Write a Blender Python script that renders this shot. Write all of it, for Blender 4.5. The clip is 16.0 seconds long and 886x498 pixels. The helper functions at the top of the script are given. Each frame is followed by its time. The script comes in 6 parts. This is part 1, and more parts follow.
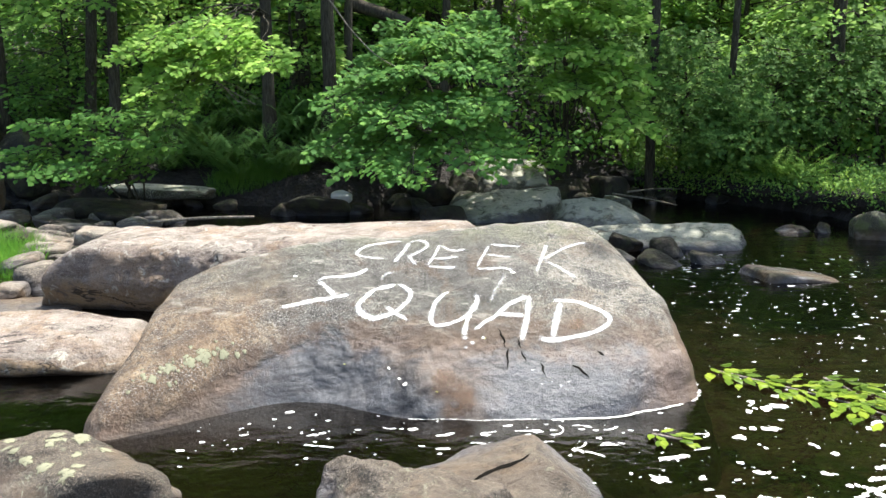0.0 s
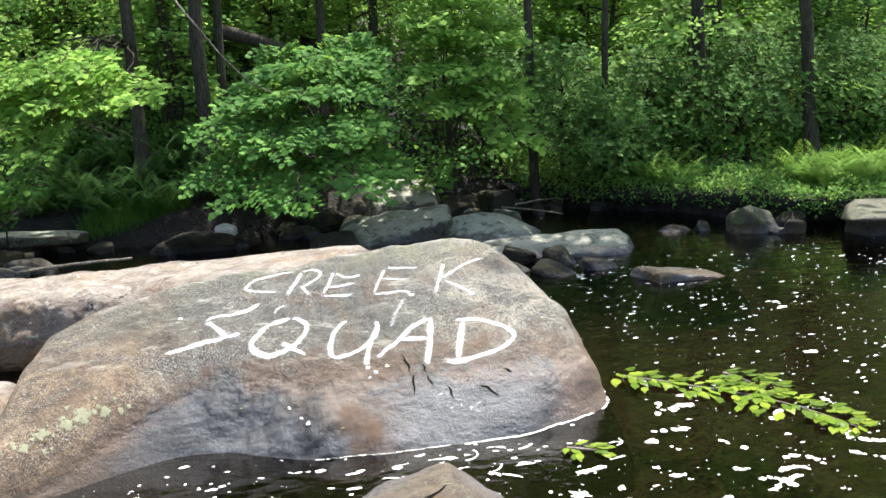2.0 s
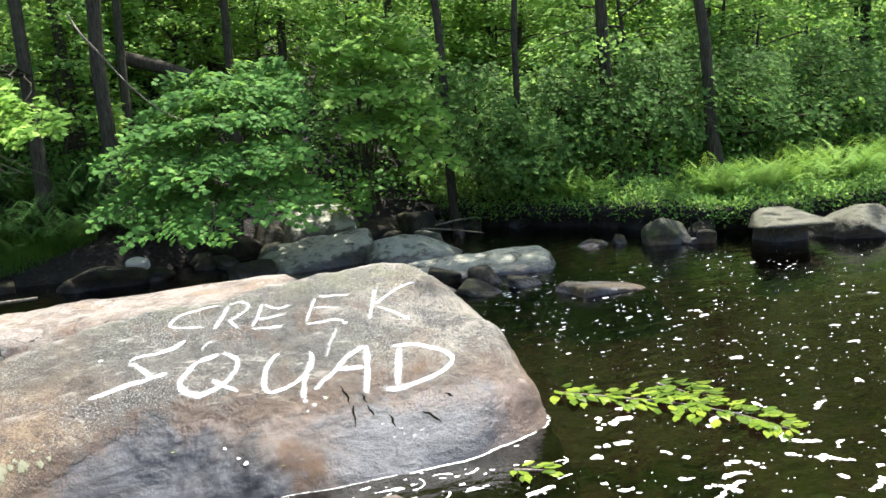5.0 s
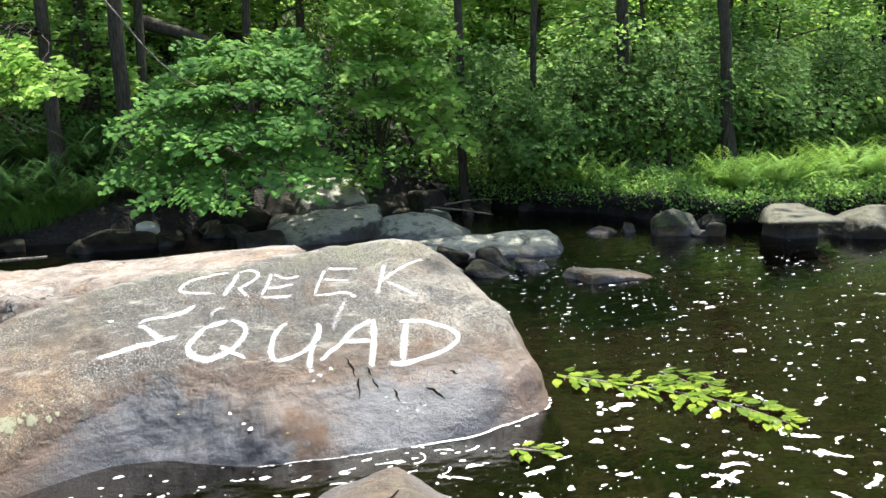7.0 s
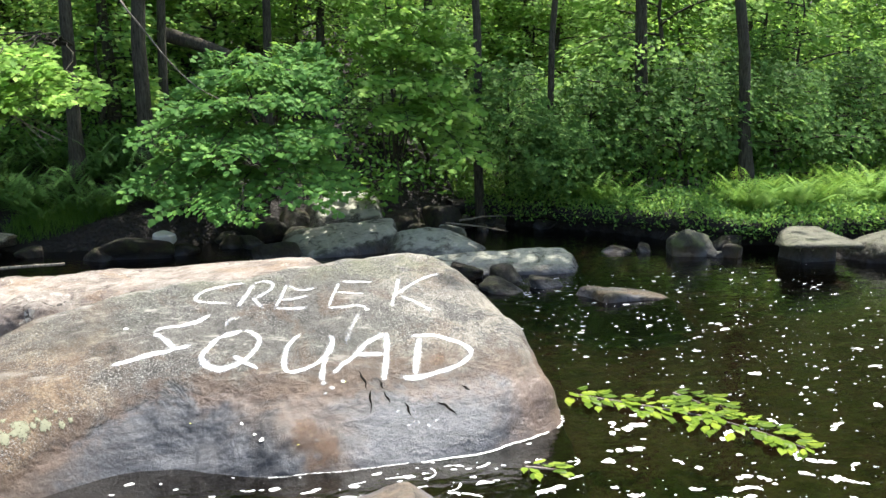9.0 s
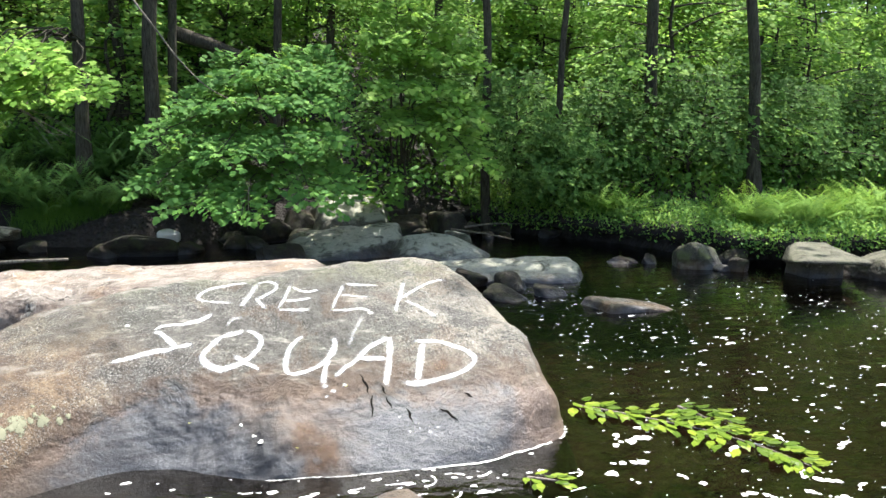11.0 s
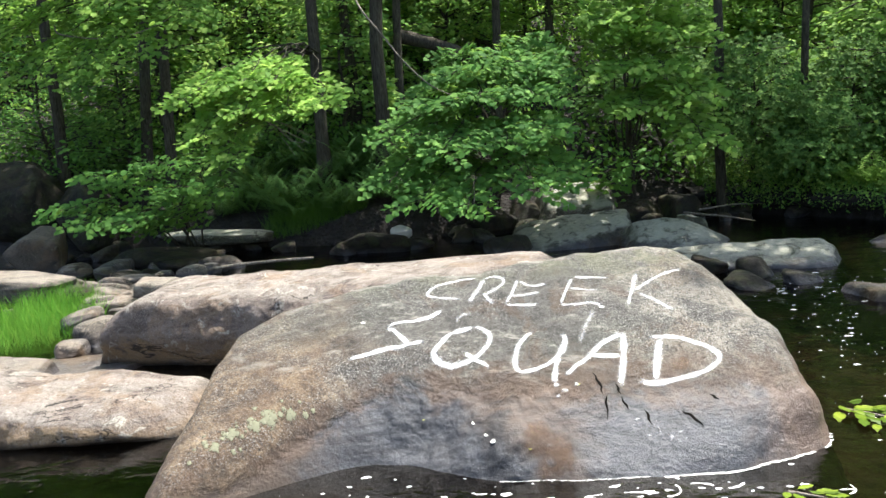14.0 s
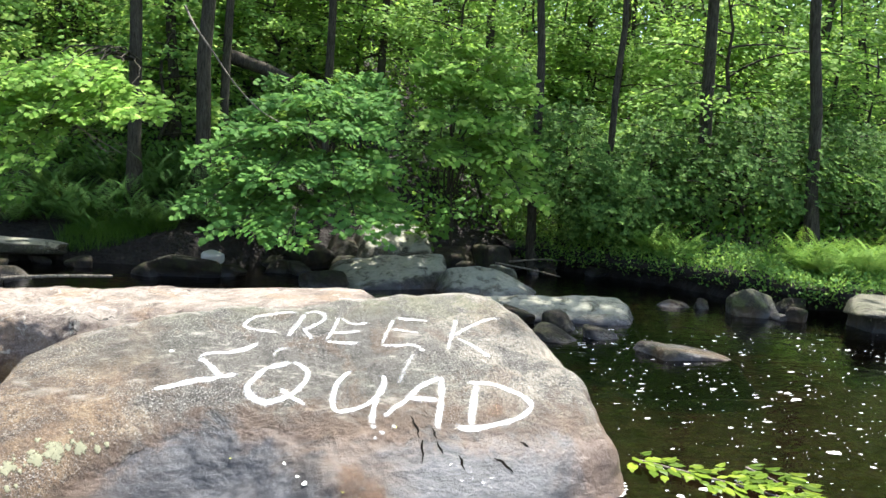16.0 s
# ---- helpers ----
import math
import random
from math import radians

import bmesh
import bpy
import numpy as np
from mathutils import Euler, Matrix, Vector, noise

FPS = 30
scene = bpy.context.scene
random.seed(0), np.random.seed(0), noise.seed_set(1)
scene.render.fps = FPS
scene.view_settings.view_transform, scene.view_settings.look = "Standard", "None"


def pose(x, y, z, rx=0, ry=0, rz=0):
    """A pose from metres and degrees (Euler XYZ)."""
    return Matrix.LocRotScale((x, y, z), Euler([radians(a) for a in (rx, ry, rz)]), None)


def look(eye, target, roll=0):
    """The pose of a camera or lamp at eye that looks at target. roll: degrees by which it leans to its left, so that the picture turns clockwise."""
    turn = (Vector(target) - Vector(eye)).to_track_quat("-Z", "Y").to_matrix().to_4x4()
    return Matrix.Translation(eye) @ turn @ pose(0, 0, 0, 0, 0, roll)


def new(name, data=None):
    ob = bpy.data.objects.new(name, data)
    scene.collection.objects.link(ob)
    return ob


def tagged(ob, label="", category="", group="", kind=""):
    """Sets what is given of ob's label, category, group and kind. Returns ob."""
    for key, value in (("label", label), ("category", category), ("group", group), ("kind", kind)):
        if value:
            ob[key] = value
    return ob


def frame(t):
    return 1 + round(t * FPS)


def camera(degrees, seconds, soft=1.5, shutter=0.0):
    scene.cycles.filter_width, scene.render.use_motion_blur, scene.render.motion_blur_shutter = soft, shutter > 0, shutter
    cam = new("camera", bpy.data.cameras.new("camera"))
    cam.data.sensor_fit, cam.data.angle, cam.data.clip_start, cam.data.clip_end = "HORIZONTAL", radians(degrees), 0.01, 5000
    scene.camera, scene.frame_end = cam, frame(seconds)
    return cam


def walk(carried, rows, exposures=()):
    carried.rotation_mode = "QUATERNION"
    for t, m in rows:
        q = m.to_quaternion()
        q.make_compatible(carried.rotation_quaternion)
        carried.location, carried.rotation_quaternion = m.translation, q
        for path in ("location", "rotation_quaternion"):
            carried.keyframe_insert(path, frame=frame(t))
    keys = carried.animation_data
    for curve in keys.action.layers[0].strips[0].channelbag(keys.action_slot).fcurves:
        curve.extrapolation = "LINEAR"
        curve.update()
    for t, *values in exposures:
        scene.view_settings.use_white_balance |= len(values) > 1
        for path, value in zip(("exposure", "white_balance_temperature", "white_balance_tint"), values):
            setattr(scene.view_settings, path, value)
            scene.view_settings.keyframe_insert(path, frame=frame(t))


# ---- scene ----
cam = camera(58.5, 16.0)

PATH = [
    (0, (0.128, -0.352, 1.602), (0.052, 1.613, 1.236), -0.36),
    (0.5, (0.126, -0.362, 1.593), (0.121, 1.597, 1.193), -0.84),
    (1, (0.129, -0.320, 1.590), (0.256, 1.640, 1.211), -1.75),
    (1.5, (0.130, -0.225, 1.591), (0.331, 1.735, 1.248), -2.97),
    (2, (0.115, -0.195, 1.583), (0.312, 1.769, 1.262), -3.58),
    (2.5, (0.093, -0.182, 1.578), (0.242, 1.788, 1.265), -3.47),
    (3, (0.082, -0.165, 1.578), (0.204, 1.806, 1.263), -3.47),
    (3.5, (0.061, -0.137, 1.598), (0.243, 1.833, 1.307), -4.38),
    (4, (0.035, -0.111, 1.594), (0.296, 1.853, 1.324), -5.00),
    (4.5, (0.027, -0.110, 1.600), (0.386, 1.838, 1.326), -5.92),
    (4.7, (0.024, -0.121, 1.599), (0.417, 1.820, 1.319), -5.82),
    (6.8, (0.007, -0.122, 1.598), (0.411, 1.810, 1.273), -2.52),
    (7, (-0.010, -0.140, 1.595), (0.384, 1.793, 1.262), -2.31),
    (7.5, (-0.015, -0.140, 1.595), (0.351, 1.799, 1.269), -1.81),
    (8, (-0.016, -0.151, 1.596), (0.345, 1.791, 1.283), -1.51),
    (8.5, (-0.019, -0.150, 1.596), (0.353, 1.792, 1.295), -1.11),
    (9, (-0.017, -0.142, 1.590), (0.345, 1.803, 1.298), -1.21),
    (9.5, (-0.026, -0.145, 1.595), (0.309, 1.806, 1.307), -1.21),
    (11.8, (-0.024, -0.080, 1.567), (0.315, 1.872, 1.297), 1.59),
    (12, (-0.032, -0.099, 1.572), (0.256, 1.859, 1.281), 1.20),
    (12.5, (-0.034, -0.042, 1.565), (0.091, 1.921, 1.201), -1.06),
    (13, (-0.030, 0.032, 1.561), (-0.054, 1.988, 1.147), -2.04),
    (13.5, (-0.024, 0.065, 1.576), (-0.175, 2.023, 1.199), -3.06),
    (14, (-0.016, 0.076, 1.576), (-0.230, 2.044, 1.289), -4.09),
    (14.5, (-0.030, 0.059, 1.588), (-0.224, 2.036, 1.354), -3.80),
    (15, (-0.080, 0.085, 1.556), (-0.132, 2.072, 1.337), 1.12),
    (15.5, (-0.117, 0.125, 1.555), (-0.024, 2.111, 1.337), 2.81),
    (16, (-0.117, 0.127, 1.573), (0.147, 2.099, 1.373), 2.69),
]
walk(cam, [(t, look(eye, target, roll)) for t, eye, target, roll in PATH],
     [(0.0, 1.80, 6200, 10), (3.0, 1.80, 6200, 10), (4.5, 1.90, 6200, 10), (9.5, 1.86, 6200, 10), (12.0, 1.98, 6200, 10), (12.5, 1.77, 6200, 10), (13.5, 1.56, 6200, 10), (14.0, 1.70, 6200, 10), (14.5, 1.82, 6200, 10), (15.5, 1.94, 6200, 10), (16.0, 1.98, 6200, 10)])

from mathutils.bvhtree import BVHTree

# ---- light ----
SUN_FROM = Vector((0.24, 0.27, 0.93)).normalized()
world = bpy.data.worlds.new("sky")
scene.world = world
world.use_nodes = True
wn = world.node_tree
sky = wn.nodes.new("ShaderNodeTexSky")
sky.sky_type = "NISHITA"
sky.sun_disc = False
sky.dust_density = 2.5
sky.ozone_density = 0.4
sky.sun_elevation = math.asin(SUN_FROM.z)
sky.sun_rotation = math.atan2(SUN_FROM.x, SUN_FROM.y)
wn.nodes["Background"].inputs["Strength"].default_value = 0.115
wn.links.new(sky.outputs["Color"], wn.nodes["Background"].inputs["Color"])
sun_data = bpy.data.lights.new("sun", "SUN")
sun_data.energy = 4.6
sun_data.angle = radians(0.6)
sun_data.color = (1.0, 0.95, 0.86)
sun = new("sun", sun_data)
sun.matrix_world = look(SUN_FROM * 40, (0, 0, 0))


# ---- materials ----
class Nodes:
    """Short hand for wiring one material."""

    def __init__(self, name):
        self.mat = bpy.data.materials.new(name)
        self.mat.use_nodes = True
        self.tree = self.mat.node_tree
        self.bsdf = self.tree.nodes["Principled BSDF"]
        self.out = self.tree.nodes["Material Output"]

    def add(self, kind, **sockets):
        node = self.tree.nodes.new(kind)
        for key, value in sockets.items():
            self.put(node, key.replace("_", " "), value)
        return node

    def put(self, node, socket, value):
        if isinstance(value, bpy.types.NodeSocket):
            self.tree.links.new(value, node.inputs[socket])
        else:
            node.inputs[socket].default_value = value

    def coords(self):
        return self.add("ShaderNodeTexCoord").outputs["Object"]

    def noise(self, scale, detail=6.0, rough=0.6, vector=None, distortion=0.0):
        n = self.add("ShaderNodeTexNoise", Scale=scale, Detail=detail, Roughness=rough, Distortion=distortion)
        self.put(n, "Vector", vector if vector is not None else self.coords())
        return n.outputs["Fac"]

    def ramp(self, fac, stops):
        n = self.add("ShaderNodeValToRGB")
        n.color_ramp.elements.remove(n.color_ramp.elements[1])
        for k, (at, col) in enumerate(stops):
            e = n.color_ramp.elements[0] if k == 0 else n.color_ramp.elements.new(at)
            e.position = at
            e.color = (*col, 1) if len(col) == 3 else col
        self.put(n, "Fac", fac)
        return n.outputs["Color"]

    def step(self, fac, lo, hi):
        n = self.add("ShaderNodeMapRange")
        self.put(n, "Value", fac), self.put(n, "From Min", lo), self.put(n, "From Max", hi)
        n.interpolation_type = "SMOOTHSTEP"
        return n.outputs["Result"]

    def mix(self, fac, a, b, blend="MIX"):
        n = self.add("ShaderNodeMix")
        n.data_type, n.blend_type = "RGBA", blend
        for sock, value in ((0, fac), (6, a), (7, b)):
            if isinstance(value, bpy.types.NodeSocket):
                self.tree.links.new(value, n.inputs[sock])
            else:
                n.inputs[sock].default_value = (*value, 1) if isinstance(value, tuple) else value
        return n.outputs[2]

    def math(self, op, a, b=0.0):
        n = self.add("ShaderNodeMath")
        n.operation = op
        for k, value in enumerate((a, b)):
            if isinstance(value, bpy.types.NodeSocket):
                self.tree.links.new(value, n.inputs[k])
            else:
                n.inputs[k].default_value = value
        return n.outputs[0]

    def bump(self, height, strength=0.4, distance=0.02):
        n = self.add("ShaderNodeBump", Strength=strength, Distance=distance, Height=height)
        self.put(self.bsdf, "Normal", n.outputs["Normal"])
        return n.outputs["Normal"]


def rock_material(name, pale, mid, dark, lichen=0.3, damp=0.25, rust=0.5, moss=0.0, speckle=1.0, cap=0.0, cap_from=0.8, brown_west=None, gloss=1.0):
    """Weathered gneiss: speckled grain, streaks, lichen spots, rusty stains and a damp, darker foot near the water."""
    m = Nodes(name)
    where = m.add("ShaderNodeNewGeometry").outputs["Position"]
    slant = m.add("ShaderNodeMapping", Vector=where)
    slant.inputs["Rotation"].default_value = (0.2, 0.1, 0.6)
    slant.inputs["Scale"].default_value = (0.35, 1.6, 1.0)
    blotch = m.noise(2.4, 10, 0.72, where, 0.5)
    streak = m.noise(5.0, 8, 0.7, slant.outputs["Vector"], 0.4)
    col = m.ramp(m.math("ADD", m.math("MULTIPLY", blotch, 0.78), m.math("MULTIPLY", streak, 0.22)), [(0.41, dark), (0.475, mid), (0.53, tuple(1.35 * v for v in mid)), (0.60, pale)])
    col = m.mix(m.math("MULTIPLY", m.step(m.noise(1.5, 6, 0.65, where, 1.2), 0.46, 0.58), rust), col, m.mix(m.noise(9, 6, 0.7, where), (0.062, 0.040, 0.022), (0.19, 0.125, 0.072)))
    split = m.add("ShaderNodeSeparateXYZ", Vector=where)
    wave = m.math("ADD", m.math("MULTIPLY", m.math("SUBTRACT", m.noise(1.7, 6, 0.62, where), 0.5), 0.24), m.math("MULTIPLY", m.math("SUBTRACT", m.noise(9, 5, 0.6, where), 0.5), 0.10))
    wet = m.math("SUBTRACT", 1.0, m.step(m.math("ADD", split.outputs["Z"], wave), damp - 0.06, damp + 0.06))
    grain = m.noise(56, 6, 0.85, where)
    fleck = m.noise(120, 5, 0.85, where)
    dry = m.math("SUBTRACT", 1.0, m.math("MULTIPLY", wet, 0.9))
    if brown_west is not None:
        edge = m.math("ADD", split.outputs["X"], m.math("MULTIPLY", m.math("SUBTRACT", m.noise(1.9, 6, 0.65, where), 0.5), 1.6))
        iron = m.math("SUBTRACT", 1.0, m.step(edge, brown_west - 0.25, brown_west + 0.25))
        col = m.mix(m.math("MULTIPLY", iron, 0.8), col, m.mix(m.step(m.noise(6, 8, 0.75, where), 0.38, 0.62), (0.034, 0.022, 0.012), (0.175, 0.115, 0.064)))
    zone = m.step(m.noise(1.5, 6, 0.68, where, 0.5), 0.41, 0.55)
    coarse = m.math("MULTIPLY", dry, m.math("ADD", 0.2, m.math("MULTIPLY", zone, 0.8)))
    col = m.mix(m.math("MULTIPLY", m.math("MULTIPLY", zone, dry), 0.75 * speckle), col, m.mix(blotch, tuple(0.55 * v for v in mid), (1.05 * mid[1], 1.06 * mid[1], 0.93 * mid[1])))
    pits = m.math("MULTIPLY", m.math("SUBTRACT", 1.0, m.step(grain, 0.42, 0.51)), m.math("MULTIPLY", coarse, 0.85 * speckle))
    col = m.mix(pits, col, tuple(0.6 * v for v in dark))
    bright = m.math("MULTIPLY", m.step(fleck, 0.525, 0.60), m.math("MULTIPLY", coarse, 0.8 * speckle))
    col = m.mix(bright, col, tuple(min(0.7, 1.4 * v) for v in pale))
    spots = m.math("MULTIPLY", m.step(m.noise(12, 7, 0.75, where, 1.0), 0.57, 0.63), m.step(m.noise(2.0, 4, 0.5, where), 0.46, 0.6))
    col = m.mix(m.math("MULTIPLY", m.math("MULTIPLY", spots, lichen), dry), col, (0.36, 0.38, 0.26))
    if moss:
        col = m.mix(m.math("MULTIPLY", m.step(m.noise(5, 6, 0.7, where), 0.45, 0.62), moss), col, (0.07, 0.085, 0.025))
    # Upward faces paled: lichen crust, and sunlit tops put into the colour.
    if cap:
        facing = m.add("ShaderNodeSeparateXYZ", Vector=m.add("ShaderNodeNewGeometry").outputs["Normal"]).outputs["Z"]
        pale_top = m.math("MULTIPLY", m.step(facing, cap_from, 0.5 * cap_from + 0.55), m.step(m.noise(4.5, 7, 0.72, where, 0.6), 0.36, 0.52))
        col = m.mix(m.math("MULTIPLY", pale_top, cap), col, m.mix(m.noise(24, 6, 0.7, where), tuple(0.8 * v for v in pale), tuple(min(0.6, 1.7 * v) for v in pale)))
    stain = m.mix(m.noise(2.2, 6, 0.6, slant.outputs["Vector"]), (0.030, 0.030, 0.034), (0.062, 0.061, 0.068))
    stain = m.mix(m.step(m.noise(1.1, 5, 0.6, where), 0.50, 0.62), stain, (0.062, 0.041, 0.024))
    if brown_west is not None:
        stain = m.mix(m.math("MULTIPLY", iron, 0.8), stain, m.mix(m.step(m.noise(5, 8, 0.72, where), 0.36, 0.64), (0.026, 0.017, 0.010), (0.105, 0.068, 0.039)))
    col = m.mix(m.math("MULTIPLY", wet, 0.85), col, stain)
    col = m.mix(m.math("SUBTRACT", 1.0, m.step(split.outputs["Z"], -0.035, 0.0)), col, m.mix(blotch, (0.012, 0.010, 0.006), (0.050, 0.040, 0.026)))
    m.put(m.bsdf, "Base Color", col)
    m.put(m.bsdf, "Roughness", m.math("SUBTRACT", m.math("ADD", m.math("MULTIPLY", grain, 0.3), 0.58), m.math("MULTIPLY", wet, 0.36)))
    m.put(m.bsdf, "Specular IOR Level", m.math("MULTIPLY", m.math("ADD", 0.38, m.math("MULTIPLY", wet, 0.10)), gloss))
    fine = m.math("MULTIPLY", m.math("ADD", grain, m.math("MULTIPLY", fleck, 0.6)), dry)
    relief = m.math("ADD", m.math("MULTIPLY", fine, 0.55), m.math("ADD", m.noise(19, 8, 0.72, where), m.math("ADD", m.math("MULTIPLY", streak, 0.25), m.math("MULTIPLY", m.noise(6, 6, 0.6, where), 2.2))))
    m.bump(m.math("MULTIPLY", relief, m.math("ADD", 0.42, m.math("MULTIPLY", dry, 0.58))), 0.9, 0.034)
    return m.mat


def boulder_material(name):
    """The painted boulder: speckled grey slab, rusty west end, and a smooth damp front of slate, plum and brown."""
    m = Nodes(name)
    geo = m.add("ShaderNodeNewGeometry")
    where = geo.outputs["Position"]
    at = m.add("ShaderNodeSeparateXYZ", Vector=where)
    X, Z = at.outputs["X"], at.outputs["Z"]
    lay = m.add("ShaderNodeMapping", Vector=where)
    lay.inputs["Rotation"].default_value = (0.0, 0.12, 0.45)
    lay.inputs["Scale"].default_value = (0.45, 1.2, 2.6)
    drag = m.add("ShaderNodeMapping", Vector=where)
    drag.inputs["Rotation"].default_value = (0.0, 0.0, 0.45)
    drag.inputs["Scale"].default_value = (2.4, 0.55, 1.0)
    broad = m.noise(1.7, 7, 0.62, where, 0.6)
    cloud = m.noise(4.6, 8, 0.7, where, 0.5)
    streak = m.noise(9.0, 8, 0.72, drag.outputs["Vector"], 0.3)
    grain = m.noise(62, 5, 0.8, where)
    fleck = m.noise(105, 4, 0.8, where)
    wander = m.math("MULTIPLY", m.math("SUBTRACT", broad, 0.5), 1.5)

    def east_of(line, soft):
        return m.step(m.math("ADD", X, wander), line - soft, line + soft)

    # dry stone
    body = m.math("ADD", m.math("MULTIPLY", cloud, 0.6), m.math("MULTIPLY", streak, 0.4))
    grey = m.ramp(body, [(0.38, (0.034, 0.031, 0.027)), (0.47, (0.070, 0.065, 0.056)), (0.55, (0.102, 0.095, 0.081)), (0.66, (0.155, 0.143, 0.120))])
    grey = m.mix(m.math("MULTIPLY", m.step(m.noise(1.3, 5, 0.6, where, 0.8), 0.48, 0.62), 0.55), grey, (0.070, 0.072, 0.055))
    cream = m.math("MULTIPLY", m.math("MULTIPLY", east_of(0.62, 0.30), m.step(m.noise(5.5, 7, 0.7, where, 0.8), 0.42, 0.60)), 0.6)
    grey = m.mix(cream, grey, (0.33, 0.295, 0.235))
    brown = m.ramp(m.math("ADD", m.math("MULTIPLY", cloud, 0.55), m.math("MULTIPLY", m.noise(11, 7, 0.75, where), 0.45)), [(0.38, (0.034, 0.022, 0.013)), (0.48, (0.098, 0.063, 0.036)), (0.56, (0.188, 0.124, 0.068)), (0.66, (0.34, 0.250, 0.150))])
    west = m.math("MULTIPLY", m.math("SUBTRACT", 1.0, east_of(-0.98, 0.28)), m.math("SUBTRACT", 1.0, m.math("MULTIPLY", m.step(Z, 0.36, 0.56), 0.75)))
    dry_col = m.mix(m.math("MULTIPLY", west, 0.85), grey, brown)
    rust = m.math("MULTIPLY", m.step(m.noise(2.6, 6, 0.66, where, 1.0), 0.52, 0.62), 0.45)
    dry_col = m.mix(rust, dry_col, (0.120, 0.075, 0.044))
    # damp front, whose upper edge sinks towards the west end
    edge = m.math("SUBTRACT", 0.31, m.math("MULTIPLY", m.math("SUBTRACT", 1.0, m.step(X, -1.55, -0.72)), 0.24))
    ragged = m.math("ADD", m.math("MULTIPLY", m.math("SUBTRACT", cloud, 0.5), 0.22), m.math("MULTIPLY", m.math("SUBTRACT", m.noise(13, 5, 0.65, where), 0.5), 0.07))
    rise = m.math("ADD", m.math("SUBTRACT", Z, edge), ragged)
    wet = m.math("SUBTRACT", 1.0, m.step(rise, -0.055, 0.05))
    dry = m.math("SUBTRACT", 1.0, wet)
    layers = m.noise(9.0, 7, 0.66, lay.outputs["Vector"], 0.4)
    slate = m.ramp(layers, [(0.36, (0.024, 0.025, 0.029)), (0.50, (0.040, 0.042, 0.047)), (0.64, (0.062, 0.064, 0.071))])
    plum = m.ramp(layers, [(0.36, (0.030, 0.023, 0.020)), (0.50, (0.054, 0.042, 0.035)), (0.64, (0.088, 0.068, 0.056))])
    front = m.mix(m.math("MULTIPLY", east_of(-0.20, 0.10), m.math("SUBTRACT", 1.0, east_of(0.30, 0.14))), slate, plum)
    front = m.mix(m.math("MULTIPLY", east_of(0.92, 0.16), 0.85), front, m.mix(cloud, (0.062, 0.037, 0.023), (0.185, 0.115, 0.072)))
    front = m.mix(m.math("SUBTRACT", 1.0, east_of(-1.02, 0.18)), front, m.mix(layers, (0.016, 0.011, 0.008), (0.062, 0.041, 0.026)))
    seam = m.math("ABSOLUTE", m.math("ADD", m.math("ADD", X, 0.23), m.math("MULTIPLY", m.math("SUBTRACT", m.noise(5, 5, 0.6, where), 0.5), 0.22)))
    front = m.mix(m.math("MULTIPLY", m.math("SUBTRACT", 1.0, m.step(seam, 0.015, 0.085)), 0.75), front, (0.016, 0.016, 0.018))
    # mineral specks and sun glints painted as pale flecks, mostly on dry stone
    zone = m.math("ADD", 0.35, m.math("MULTIPLY", m.step(broad, 0.40, 0.58), 0.65))
    coarse = m.math("MULTIPLY", m.math("ADD", m.math("MULTIPLY", dry, 0.88), 0.12), zone)
    dry_col = m.mix(m.math("MULTIPLY", m.math("SUBTRACT", 1.0, m.step(grain, 0.40, 0.50)), m.math("MULTIPLY", coarse, 0.95)), dry_col, (0.022, 0.019, 0.016))
    dry_col = m.mix(m.math("MULTIPLY", m.step(fleck, 0.53, 0.61), m.math("MULTIPLY", coarse, 0.72)), dry_col, (0.42, 0.40, 0.36))
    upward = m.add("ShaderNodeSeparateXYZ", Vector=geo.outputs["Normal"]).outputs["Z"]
    pale_top = m.math("MULTIPLY", m.step(upward, 0.968, 0.999), m.step(m.noise(5.0, 7, 0.72, where, 0.6), 0.36, 0.54))
    dry_col = m.mix(m.math("MULTIPLY", pale_top, 0.6), dry_col, m.mix(m.noise(24, 6, 0.7, where), (0.20, 0.185, 0.155), (0.42, 0.39, 0.34)))
    moss = m.math("MULTIPLY", m.step(m.math("ADD", Z, m.math("MULTIPLY", wander, 0.08)), 0.60, 0.78), m.step(m.noise(6.5, 7, 0.7, where, 0.5), 0.40, 0.56))
    dry_col = m.mix(m.math("MULTIPLY", moss, 0.5), dry_col, (0.125, 0.125, 0.062))
    col = m.mix(m.math("MULTIPLY", wet, 0.93), dry_col, front)
    belt = m.math("MULTIPLY", m.step(rise, -0.13, -0.03), m.math("SUBTRACT", 1.0, m.step(rise, 0.03, 0.13)))
    belt = m.math("MULTIPLY", belt, m.step(m.noise(3.2, 7, 0.7, where, 0.8), 0.40, 0.58))
    col = m.mix(m.math("MULTIPLY", belt, 0.7), col, m.mix(m.noise(17, 6, 0.7, where), (0.040, 0.024, 0.016), (0.165, 0.108, 0.070)))
    col = m.mix(m.math("SUBTRACT", 1.0, m.step(Z, -0.035, 0.0)), col, m.mix(cloud, (0.012, 0.010, 0.006), (0.050, 0.040, 0.026)))
    sheen = m.math("MULTIPLY", wet, east_of(0.28, 0.12))
    m.put(m.bsdf, "Base Color", col)
    m.put(m.bsdf, "Roughness", m.math("ADD", m.math("SUBTRACT", m.math("ADD", 0.44, m.math("MULTIPLY", grain, 0.16)), m.math("MULTIPLY", sheen, 0.15)), m.math("MULTIPLY", dry, 0.16)))
    m.put(m.bsdf, "Specular IOR Level", m.math("ADD", 0.33, m.math("MULTIPLY", sheen, 0.25)))
